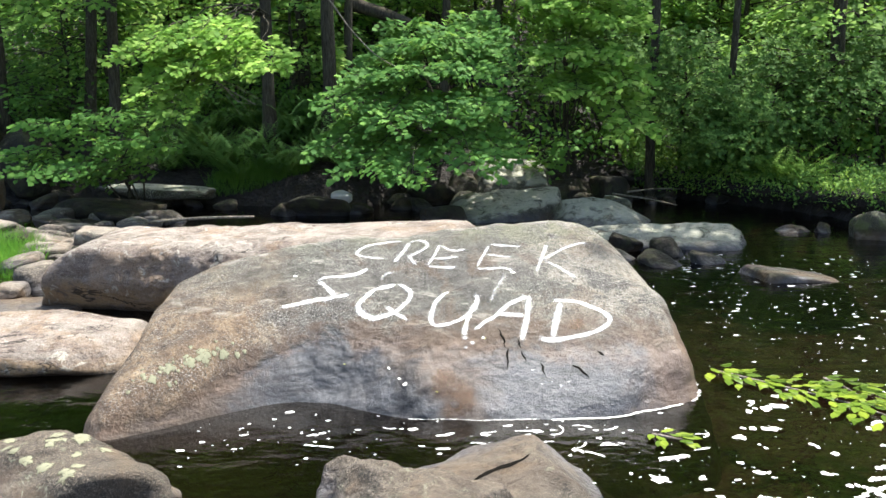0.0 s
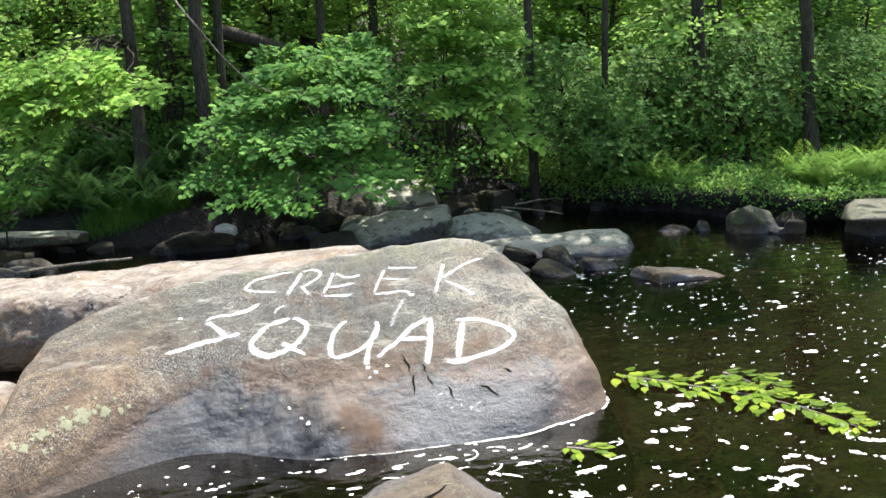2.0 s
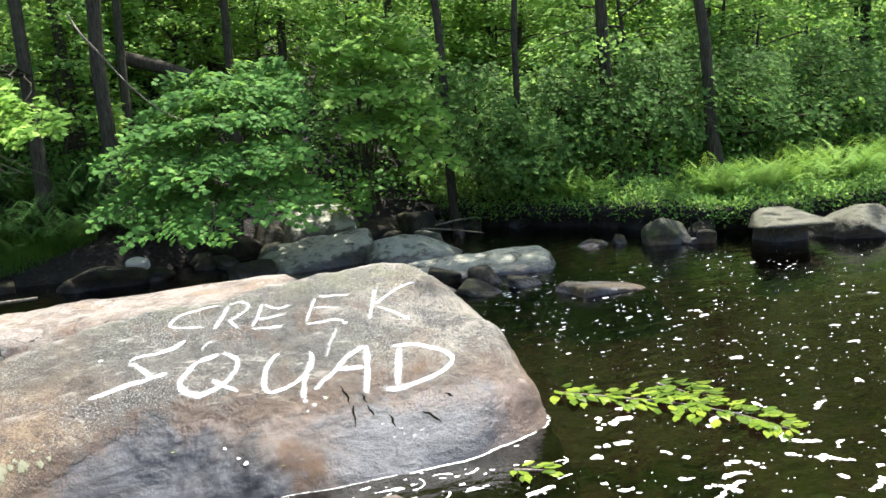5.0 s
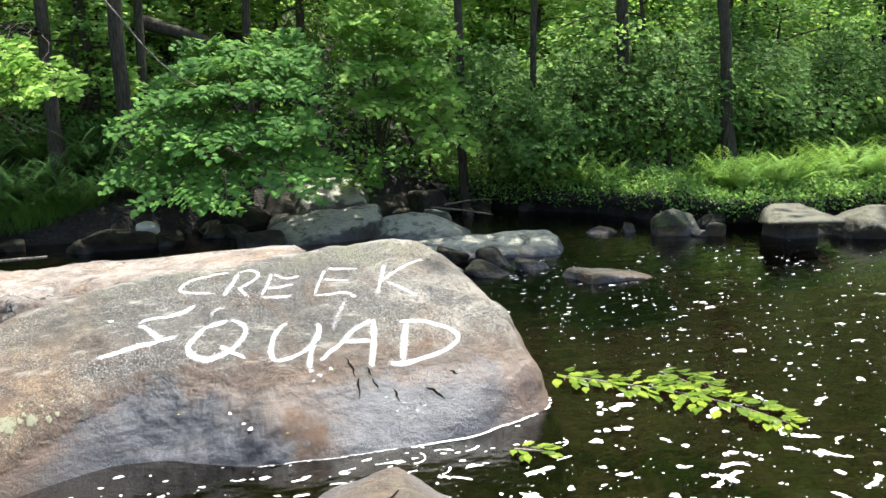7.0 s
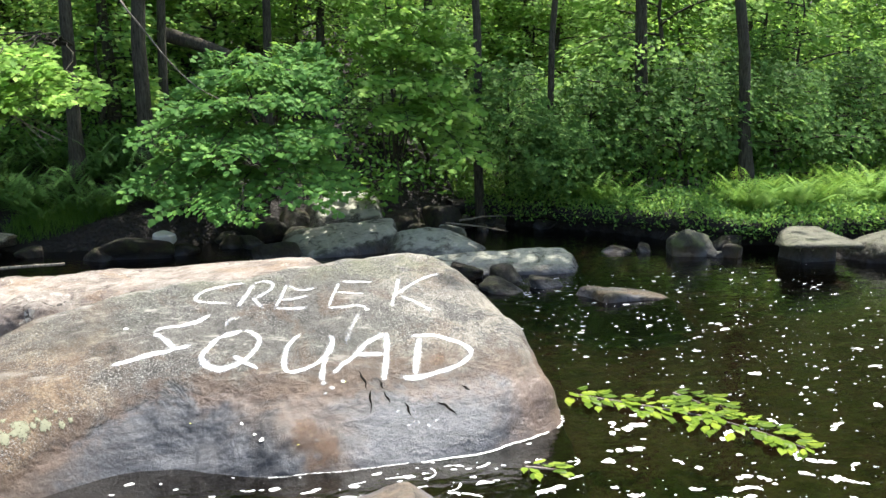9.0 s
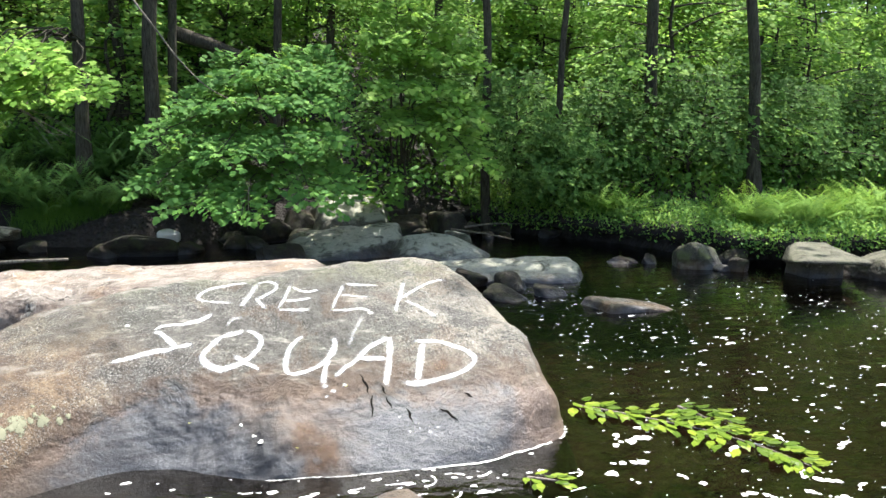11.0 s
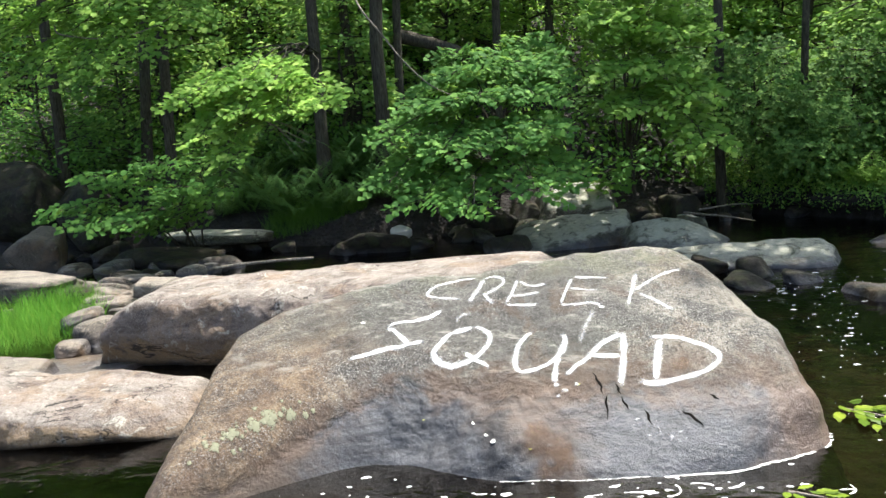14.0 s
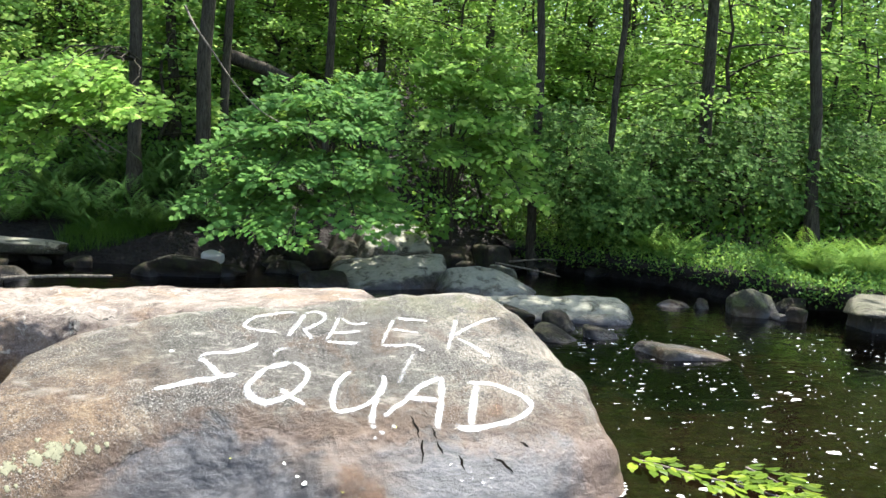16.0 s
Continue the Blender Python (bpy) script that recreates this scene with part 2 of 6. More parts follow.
    rugged = m.math("ADD", m.math("MULTIPLY", m.math("ADD", grain, m.math("MULTIPLY", fleck, 0.6)), 0.60), m.math("ADD", m.math("MULTIPLY", m.noise(20, 8, 0.72, where), 0.9), m.math("MULTIPLY", cloud, 0.9)))
    sleek = m.math("ADD", m.math("MULTIPLY", layers, 0.22), m.math("ADD", m.math("MULTIPLY", grain, 0.20), m.math("ADD", m.math("MULTIPLY", m.noise(24, 6, 0.66, where), m.math("ADD", 0.34, m.math("MULTIPLY", sheen, 0.4))), m.math("MULTIPLY", cloud, 0.5))))
    m.bump(m.math("ADD", m.math("MULTIPLY", rugged, dry), m.math("MULTIPLY", sleek, m.math("MULTIPLY", wet, 0.8))), 0.9, 0.030)
    return m.mat


def crusted_material(name):
    """Rusty gneiss: plum and brown bands, crusty tops with sunlight in their colour, ochre near the foot."""
    m = Nodes(name)
    geo = m.add("ShaderNodeNewGeometry")
    where = geo.outputs["Position"]
    Z = m.add("ShaderNodeSeparateXYZ", Vector=where).outputs["Z"]
    bands = m.add("ShaderNodeMapping", Vector=where)
    bands.inputs["Rotation"].default_value = (0.25, 0.2, 0.2)
    bands.inputs["Scale"].default_value = (0.5, 1.3, 1.8)
    cloud = m.noise(3.4, 8, 0.7, where, 0.7)
    band = m.noise(4.2, 8, 0.7, bands.outputs["Vector"], 0.6)
    grain, fleck = m.noise(60, 5, 0.8, where), m.noise(110, 4, 0.8, where)
    mixed = m.math("ADD", m.math("MULTIPLY", cloud, 0.5), m.math("MULTIPLY", band, 0.5))
    col = m.ramp(mixed, [(0.37, (0.050, 0.039, 0.032)), (0.45, (0.112, 0.088, 0.073)), (0.53, (0.178, 0.142, 0.118)), (0.62, (0.275, 0.228, 0.188))])
    upward = m.add("ShaderNodeSeparateXYZ", Vector=geo.outputs["Normal"]).outputs["Z"]
    ochre = m.math("MULTIPLY", m.math("SUBTRACT", 1.0, m.step(m.math("ADD", Z, m.math("MULTIPLY", m.math("SUBTRACT", cloud, 0.5), 0.5)), 0.12, 0.30)), m.step(m.noise(7, 6, 0.7, where), 0.38, 0.54))
    ochre = m.math("MULTIPLY", ochre, m.math("SUBTRACT", 1.0, m.step(upward, 0.35, 0.85)))
    col = m.mix(m.math("MULTIPLY", ochre, 0.8), col, (0.30, 0.205, 0.105))
    tan = m.math("MULTIPLY", m.step(m.noise(2.1, 6, 0.65, where, 0.9), 0.50, 0.60), 0.5)
    col = m.mix(tan, col, (0.215, 0.145, 0.088))
    seams = m.math("MULTIPLY", m.math("SUBTRACT", 1.0, m.step(m.math("ABSOLUTE", m.math("SUBTRACT", m.noise(2.6, 5, 0.6, bands.outputs["Vector"], 0.8), 0.5)), 0.002, 0.011)), m.step(m.noise(2.3, 3, 0.5, where), 0.50, 0.58))
    # Pale crust on upward faces, which also paints them as sunlit.
    sunlit_crust = m.math("MULTIPLY", m.step(upward, 0.55, 0.97), m.step(m.noise(3.6, 8, 0.72, where, 0.7), 0.42, 0.58))
    col = m.mix(m.math("MULTIPLY", sunlit_crust, 0.75), col, m.mix(m.noise(22, 6, 0.7, where), (0.15, 0.128, 0.105), (0.38, 0.345, 0.30)))
    spots = m.math("MULTIPLY", m.step(m.noise(9, 6, 0.7, where, 1.2), 0.58, 0.64), 0.7)
    col = m.mix(spots, col, (0.42, 0.40, 0.33))
    col = m.mix(m.math("MULTIPLY", m.math("SUBTRACT", 1.0, m.step(grain, 0.40, 0.49)), 0.42), col, (0.036, 0.026, 0.019))
    col = m.mix(m.math("MULTIPLY", m.step(fleck, 0.55, 0.62), 0.34), col, (0.46, 0.42, 0.36))
    col = m.mix(m.math("MULTIPLY", seams, 0.85), col, (0.014, 0.011, 0.009))
    damp = m.math("SUBTRACT", 1.0, m.step(m.math("ADD", Z, m.math("MULTIPLY", m.math("SUBTRACT", cloud, 0.5), 0.12)), 0.0, 0.07))
    col = m.mix(m.math("MULTIPLY", damp, 0.9), col, (0.024, 0.018, 0.012))
    m.put(m.bsdf, "Base Color", col)
    m.put(m.bsdf, "Roughness", m.math("SUBTRACT", 0.85, m.math("MULTIPLY", damp, 0.4)))
    m.put(m.bsdf, "Specular IOR Level", 0.25)
    m.bump(m.math("ADD", m.math("MULTIPLY", grain, 0.4), m.math("ADD", m.math("MULTIPLY", m.noise(18, 8, 0.72, where), 0.9), m.math("MULTIPLY", mixed, 1.8))), 0.9, 0.030)
    return m.mat


def leaf_material(name, colours, glow=0.35, rough=0.45, single=False):
    """Thin leaf that lets light through; each leaf takes its own shade."""
    m = Nodes(name)
    geo = m.add("ShaderNodeNewGeometry")
    pick = m.add("ShaderNodeObjectInfo").outputs["Random"] if single else geo.outputs["Random Per Island"]
    col = m.ramp(pick, [(k / max(1, len(colours) - 1), c) for k, c in enumerate(colours)])
    col = m.mix(m.step(m.noise(1.3, 3, 0.5, geo.outputs["Position"]), 0.38, 0.62), m.mix(0.6, col, colours[0]), col)
    m.put(m.bsdf, "Base Color", col)
    m.put(m.bsdf, "Roughness", rough)
    m.put(m.bsdf, "Specular IOR Level", 0.08)
    lit = m.add("ShaderNodeBsdfTranslucent", Color=m.mix(0.5, col, (0.34, 0.50, 0.08)))
    both = m.add("ShaderNodeMixShader", Fac=glow)
    m.tree.links.new(m.bsdf.outputs[0], both.inputs[1])
    m.tree.links.new(lit.outputs[0], both.inputs[2])
    m.tree.links.new(both.outputs[0], m.out.inputs["Surface"])
    return m.mat


def bark_material(name, dark, pale):
    m = Nodes(name)
    where = m.coords()
    stretch = m.add("ShaderNodeMapping", Vector=where)
    stretch.inputs["Scale"].default_value = (1, 1, 0.16)
    ridge = m.noise(38, 6, 0.7, stretch.outputs["Vector"], 0.5)
    col = m.ramp(ridge, [(0.35, dark), (0.65, pale)])
    col = m.mix(m.math("MULTIPLY", m.step(m.noise(2.5, 5, 0.6, where), 0.52, 0.66), 0.5), col, (0.06, 0.062, 0.04))
    m.put(m.bsdf, "Base Color", col)
    m.put(m.bsdf, "Roughness", 0.95)
    m.put(m.bsdf, "Specular IOR Level", 0.15)
    m.bump(ridge, 0.8, 0.03)
    return m.mat


def soil_material():
    """Leaf litter and dark soil on land, brown gravel and silt in the stream bed."""
    m = Nodes("forest_soil")
    where = m.add("ShaderNodeNewGeometry").outputs["Position"]
    fine = m.noise(30, 8, 0.75, where)
    col = m.ramp(m.noise(4, 8, 0.7, where), [(0.3, (0.006, 0.0045, 0.003)), (0.5, (0.015, 0.011, 0.007)), (0.72, (0.034, 0.025, 0.015))])
    col = m.mix(m.step(fine, 0.4, 0.7), m.mix(0.5, col, (0.02, 0.014, 0.01)), col)
    cells = m.add("ShaderNodeTexVoronoi", Scale=16.0, Vector=where)
    col = m.mix(0.35, col, m.mix(0.6, cells.outputs["Color"], (0.10, 0.065, 0.03)), "MULTIPLY")
    depth = m.add("ShaderNodeSeparateXYZ", Vector=where).outputs["Z"]
    silt = m.mix(m.step(m.noise(5, 8, 0.75, where), 0.35, 0.65), (0.030, 0.023, 0.017), (0.135, 0.108, 0.082))
    col = m.mix(m.math("SUBTRACT", 1.0, m.step(depth, -0.16, -0.06)), col, silt)
    m.put(m.bsdf, "Base Color", col)
    m.put(m.bsdf, "Roughness", 0.95)
    m.bump(m.math("ADD", fine, cells.outputs["Distance"]), 0.9, 0.05)
    return m.mat


def water_material():
    """Clear tea-coloured stream water: tinted see-through body and a rippled, glossy skin."""
    m = Nodes("stream_water")
    where = m.add("ShaderNodeNewGeometry").outputs["Position"]
    m.tree.nodes.remove(m.bsdf)
    stretch = m.add("ShaderNodeMapping", Vector=where)
    stretch.inputs["Scale"].default_value = (1, 1.6, 1)
    ripple = m.math("ADD", m.noise(3.0, 3, 0.55, stretch.outputs["Vector"], 0.4), m.math("MULTIPLY", m.noise(14, 3, 0.5, stretch.outputs["Vector"]), 0.22))
    bend = m.add("ShaderNodeBump", Strength=0.25, Distance=0.05, Height=ripple)
    body = m.add("ShaderNodeBsdfTransparent", Color=(0.25, 0.200, 0.160, 1))
    skin = m.add("ShaderNodeBsdfGlossy", Color=(1, 1, 1, 1), Roughness=0.03, Normal=bend.outputs["Normal"])
    rim = m.add("ShaderNodeFresnel", IOR=1.33, Normal=bend.outputs["Normal"])
    both = m.add("ShaderNodeMixShader", Fac=rim.outputs["Fac"])
    m.tree.links.new(body.outputs[0], both.inputs[1])
    m.tree.links.new(skin.outputs[0], both.inputs[2])
    m.tree.links.new(both.outputs[0], m.out.inputs["Surface"])
    return m.mat


def plain_material(name, colour, rough=0.7, vary=0.25, scale=20.0):
    m = Nodes(name)
    n = m.noise(scale, 5, 0.6)
    m.put(m.bsdf, "Base Color", m.mix(n, tuple(c * (1 - vary) for c in colour), tuple(min(1, c * (1 + vary)) for c in colour)))
    m.put(m.bsdf, "Roughness", rough)
    m.bump(n, 0.3, 0.01)
    return m.mat


def paint_material():
    """White spray paint whose cover thins out towards the edge of a stroke and over the rough grain."""
    m = Nodes("white_spray_paint")
    cover = m.add("ShaderNodeAttribute")
    cover.attribute_name = "cover"
    where = m.add("ShaderNodeNewGeometry").outputs["Position"]
    worn = m.math("MULTIPLY", m.math("SUBTRACT", m.noise(70, 6, 0.8, where), 0.5), 1.5)
    fac = m.step(m.math("ADD", cover.outputs["Fac"], worn), 0.16, 1.36)
    m.put(m.bsdf, "Base Color", (0.72, 0.72, 0.70, 1))
    m.put(m.bsdf, "Roughness", 0.6)
    clear = m.add("ShaderNodeBsdfTransparent")
    both = m.add("ShaderNodeMixShader", Fac=fac)
    m.tree.links.new(clear.outputs[0], both.inputs[1])
    m.tree.links.new(m.bsdf.outputs[0], both.inputs[2])
    m.tree.links.new(both.outputs[0], m.out.inputs["Surface"])
    return m.mat


DARK = (0.036, 0.031, 0.025)
ROCK_BIG = boulder_material("boulder_stone")
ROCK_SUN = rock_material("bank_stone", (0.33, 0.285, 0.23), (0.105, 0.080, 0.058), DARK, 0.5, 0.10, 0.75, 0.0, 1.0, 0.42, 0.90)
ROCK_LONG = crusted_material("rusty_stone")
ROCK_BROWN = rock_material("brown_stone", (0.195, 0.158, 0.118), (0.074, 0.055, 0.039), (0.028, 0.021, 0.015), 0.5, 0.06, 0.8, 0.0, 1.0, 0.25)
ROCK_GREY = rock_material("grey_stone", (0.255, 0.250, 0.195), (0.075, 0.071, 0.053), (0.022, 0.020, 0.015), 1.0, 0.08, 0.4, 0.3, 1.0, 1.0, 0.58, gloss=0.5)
# Grey stone again, dimmed: shade at the foot of the bank is in the colour.
ROCK_BANK = rock_material("dimmed_bank_stone", (0.115, 0.11, 0.08), (0.05, 0.047, 0.034), (0.024, 0.022, 0.016), 0.7, 0.08, 0.4, 0.3, 1.0, 0.8, 0.6, gloss=0.5)
# For wet stones, and for rocks whose shade is put into this near-black.
ROCK_DARK = rock_material("wet_shaded_stone", (0.040, 0.036, 0.028), (0.020, 0.0175, 0.0135), (0.010, 0.0085, 0.0065), 0.15, 0.05, 0.3, 0.3, 0.6, gloss=0.45)
# Maple leaves as shaded and sunny copies, with the light in their colours.
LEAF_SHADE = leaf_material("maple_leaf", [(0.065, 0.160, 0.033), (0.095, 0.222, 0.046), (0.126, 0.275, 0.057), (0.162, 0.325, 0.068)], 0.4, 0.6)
LEAF_BUSH = leaf_material("shaded_maple_leaf", [(0.048, 0.128, 0.028), (0.078, 0.186, 0.038), (0.118, 0.250, 0.049), (0.170, 0.320, 0.062)], 0.38, 0.65)
LEAF_BRIGHT = leaf_material("sunny_leaf", [(0.079, 0.176, 0.031), (0.176, 0.338, 0.052), (0.288, 0.475, 0.084), (0.446, 0.627, 0.142)], 0.55, 0.6)
LEAF_DARK = leaf_material("laurel_leaf", [(0.030, 0.070, 0.018), (0.066, 0.141, 0.031), (0.108, 0.205, 0.044), (0.181, 0.288, 0.062)], 0.32, 0.72)
LEAF_FAR = leaf_material("woodland_leaf", [(0.071, 0.161, 0.042), (0.174, 0.338, 0.072), (0.317, 0.515, 0.104), (0.543, 0.686, 0.169)], 0.5, 0.6)
LEAF_HILL = leaf_material("hillside_leaf", [(0.143, 0.265, 0.070), (0.220, 0.382, 0.092), (0.307, 0.498, 0.115), (0.441, 0.625, 0.155)], 0.6, 0.6)
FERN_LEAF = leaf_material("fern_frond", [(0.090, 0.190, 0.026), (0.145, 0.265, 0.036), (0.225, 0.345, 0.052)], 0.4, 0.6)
# Fern copy darkened: the shade of the far bank is in its colour.
FERN_SHADED = leaf_material("shaded_fern_frond", [(0.040, 0.098, 0.026), (0.062, 0.140, 0.036), (0.092, 0.185, 0.048)], 0.35, 0.6)
BANK_LEAF = leaf_material("bank_plant_leaf", [(0.056, 0.135, 0.034), (0.108, 0.225, 0.046), (0.180, 0.320, 0.062), (0.300, 0.440, 0.085)], 0.35, 0.6)
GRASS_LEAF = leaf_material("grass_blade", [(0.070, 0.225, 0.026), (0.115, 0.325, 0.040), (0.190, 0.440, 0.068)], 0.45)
# Grass copy with the far shore's shade put into its colour.
GRASS_SHADE = leaf_material("shaded_grass_blade", [(0.052, 0.130, 0.022), (0.085, 0.190, 0.032), (0.135, 0.260, 0.046)], 0.4)
FALLEN_LEAF = leaf_material("cut_branch_leaf", [(0.058, 0.100, 0.011), (0.092, 0.146, 0.014), (0.135, 0.192, 0.018), (0.200, 0.250, 0.026)], 0.25, 0.4, True)
BARK = bark_material("grey_brown_bark", (0.018, 0.016, 0.011), (0.084, 0.074, 0.052))
BARK_DRY = bark_material("dry_bark", (0.10, 0.08, 0.06), (0.30, 0.26, 0.21))
SOIL = soil_material()
WATER = water_material()
PAINT = paint_material()
FOAM = plain_material("foam", (0.72, 0.72, 0.68), 0.6, 0.1, 60)
PETAL = plain_material("fallen_petal", (0.75, 0.75, 0.68), 0.6, 0.1, 40)
# For bands drawn as cracks; the shade inside them is painted near-black.
CREVICE = plain_material("crack_shade", (0.006, 0.005, 0.004), 1.0, 0.3, 60)
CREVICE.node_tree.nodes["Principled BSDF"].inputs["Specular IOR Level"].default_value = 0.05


# ---- mesh helpers ----
def mesh_of(name, verts, faces, material, smooth=True):
    """A mesh from arrays; faces is one array of rows of equal length, or a list of such arrays."""
    me = bpy.data.meshes.new(name)
    groups = faces if isinstance(faces, list) else [faces]
    groups = [np.asarray(g, np.int32) for g in groups if len(g)]
    verts = np.asarray(verts, np.float32)
    me.vertices.add(len(verts))
    me.vertices.foreach_set("co", verts.ravel())
    loops = np.concatenate([g.ravel() for g in groups])
    sizes = np.concatenate([np.full(len(g), g.shape[1], np.int32) for g in groups])
    me.loops.add(len(loops))
    me.loops.foreach_set("vertex_index", loops)
    me.polygons.add(len(sizes))
    me.polygons.foreach_set("loop_start", np.concatenate([[0], np.cumsum(sizes)[:-1]]).astype(np.int32))
    me.polygons.foreach_set("use_smooth", np.full(len(sizes), smooth))
    me.update(calc_edges=True)
    me.materials.append(material)
    return me


def part(name, me, parent=None, label="", at=(0, 0, 0)):
    ob = new(name, me)
    ob.location = at
    if parent is not None:
        ob.parent = parent
    return tagged(ob, label)


def unit(v):
    return v / np.maximum(np.linalg.norm(v, axis=-1, keepdims=True), 1e-9)


def smooth_noise(p, scale, octaves=4, seed=0.0):
    """Fractal noise per row of p, about -1 to 1."""
    return np.array([noise.fractal(Vector((a * scale + seed, b * scale - seed, c * scale + 2 * seed)), 0.9, 2.1, octaves) for a, b, c in p])


def tubes(lines, sides=6):
    """Tapered tubes along lines; each line is (points, radii). Returns vertices and quads."""
    V, F, base = [], [], 0
    turn = np.linspace(0, 2 * np.pi, sides, endpoint=False)
    for pts, rad in lines:
        pts = np.asarray(pts, float)
        rad = np.broadcast_to(np.asarray(rad, float), len(pts))
        along = unit(np.gradient(pts, axis=0))
        side = np.cross(along, np.where(np.abs(along[:, 2:]) > 0.9, [[1.0, 0, 0]], [[0, 0, 1.0]]))
        side = unit(side)
        up = np.cross(side, along)
        ring = pts[:, None] + rad[:, None, None] * (np.cos(turn)[None, :, None] * side[:, None] + np.sin(turn)[None, :, None] * up[:, None])
        n = len(pts)
        V.append(ring.reshape(-1, 3))
        i, j = np.meshgrid(np.arange(n - 1), np.arange(sides), indexing="ij")
        k = (j + 1) % sides
        F.append(np.stack([i * sides + j, i * sides + k, (i + 1) * sides + k, (i + 1) * sides + j], -1).reshape(-1, 4) + base)
        base += n * sides
    return np.concatenate(V), np.concatenate(F)


MAPLE = np.array([(0, 0, 0), (-0.06, 0.22, 0.02), (0.2, 0.52, -0.03), (0.34, 0.35, 0.03), (0.66, 0.42, -0.04), (0.68, 0.23, 0.02), (1, 0, -0.08),
                  (0.68, -0.23, 0.02), (0.66, -0.42, -0.04), (0.34, -0.35, 0.03), (0.2, -0.52, -0.03), (-0.06, -0.22, 0.02)])
OVAL = np.array([(0, 0, 0), (0.3, 0.22, 0.04), (0.68, 0.19, 0.02), (1, 0, -0.06), (0.68, -0.19, 0.02), (0.3, -0.22, 0.04)])
KITE = np.array([(0, 0, 0), (0.42, 0.27, 0.05), (1, 0, -0.05), (0.42, -0.27, 0.05)])

WIDE = np.array([(0, 0, 0), (0.3, 0.30, 0.03), (0.72, 0.22, 0.02), (1, 0, -0.06), (0.72, -0.22, 0.02), (0.3, -0.30, 0.03)])


def leaves(P, out, up, size, shape):
    """Leaves at P that point along out and face up. Returns vertices and faces."""
    u = unit(out)
    v = unit(np.cross(up, u))
    w = np.cross(u, v)
    s = np.broadcast_to(size, len(P))[:, None, None]
    V = P[:, None] + s * (u[:, None] * shape[None, :, :1] + v[:, None] * shape[None, :, 1:2] + w[:, None] * shape[None, :, 2:])
    k = len(shape)
    return V.reshape(-1, 3), np.arange(len(P) * k).reshape(-1, k)


# ---- land ----
SHORE_X = np.array([-60.0, -9, -6, -3.8, -2.4, -1, 1, 3, 4.2, 4.8, 5.2, 5.6, 6.5, 7.6, 10, 60])
SHORE_Y = np.array([14.5, 12.6, 12.5, 11.9, 11.6, 12.2, 12.9, 13.1, 11.9, 11.1, 10.2, 9.4, 9.1, 9.3, 9.6, 8.5])


def land(x, y):
    """Height of the ground: a stream bed, a stone bar to the west, and a bank with a wooded hill behind it."""
    x, y = np.asarray(x, float), np.asarray(y, float)
    d = y - np.interp(x, SHORE_X, SHORE_Y)
    east = np.clip((x - 1.5) / 3.5, 0, 1)
    slope = 0.50 * (1 - east) + 0.09 * east
    step = 0.28 * (1 - east) + 0.44 * east
    bank = step * np.clip((d - 0.15) / 0.25, 0, 1) + slope * np.clip(d, 0, 14) + 0.30 * np.clip(d - 14, 0, 40)
    bed = -0.42 + 0.30 * np.clip((d + 2.2) / 2.0, 0, 1)
    bar = 0.50 * np.exp(-(((x + 4.9) / 1.7) ** 2) - ((y - 8.0) / 1.9) ** 2)
    bar += 0.55 * np.clip((-x - 6.5) / 3, 0, 1)
    near = 0.9 * np.clip((1.2 - y) / 1.6, 0, 1) + 0.3 * np.clip(-y - 3, 0, 60) * 0.3
    return np.where(d > 0.12, np.maximum(bank, 0) - 0.12, np.minimum(bed, 0)) + bar * (d < 0.5) + near


def grid_mesh(name, xs, ys, fz, material):
    X, Y = np.meshgrid(xs, ys, indexing="ij")
    V = np.stack([X, Y, fz(X, Y)], -1).reshape(-1, 3)
    i, j = np.meshgrid(np.arange(len(xs) - 1), np.arange(len(ys) - 1), indexing="ij")
    a = i * len(ys) + j
    return mesh_of(name, V, np.stack([a, a + len(ys), a + len(ys) + 1, a + 1], -1).reshape(-1, 4), material)


def lumpy_land(X, Y):
    flat = np.stack([X.ravel(), Y.ravel(), 0 * X.ravel()], -1)
    return land(X, Y) + (0.05 * smooth_noise(flat, 1.6, 4)).reshape(X.shape)


xs = np.concatenate([[-400, -150, -70, -40], np.linspace(-24, 26, 230), [42, 72, 150, 400]])
ys = np.concatenate([[-300, -100, -40, -20], np.linspace(-8, 32, 190), [44, 70, 150, 400]])
tagged(new("ground", grid_mesh("ground", xs, ys, lumpy_land, SOIL)), "dark forest soil with leaf litter and brown stream bed", "ground", kind="structure")
wx = np.array([-90.0, -30, 30, 90])
tagged(new("water", grid_mesh("water", wx, np.array([-30.0, 0, 8, 16]), lambda X, Y: 0 * X, WATER)), "clear tea-brown creek water with small ripples", "water", kind="structure")


# ---- rocks ----
def ball(n):
    """Even directions with quads, from a subdivided cube."""
    t = np.tan(np.linspace(-np.pi / 4, np.pi / 4, n + 1))
    a, b = np.meshgrid(t, t, indexing="ij")
    one = np.ones_like(a)
    sides = [np.stack(s, -1).reshape(-1, 3) for s in ((one, a, b), (-one, b, a), (b, one, a), (a, -one, b), (a, b, one), (b, a, -one))]
    V = np.concatenate(sides)
    i, j = np.meshgrid(np.arange(n), np.arange(n), indexing="ij")
    q = (i * (n + 1) + j)
    f = np.stack([q, q + n + 1, q + n + 2, q + 1], -1).reshape(-1, 4)
    F = np.concatenate([f + k * (n + 1) ** 2 for k in range(6)])
    key = np.round(V * 1e5).astype(np.int64)
    _, first, inverse = np.unique(key, axis=0, return_index=True, return_inverse=True)
    return unit(V[first]), inverse.ravel()[F]


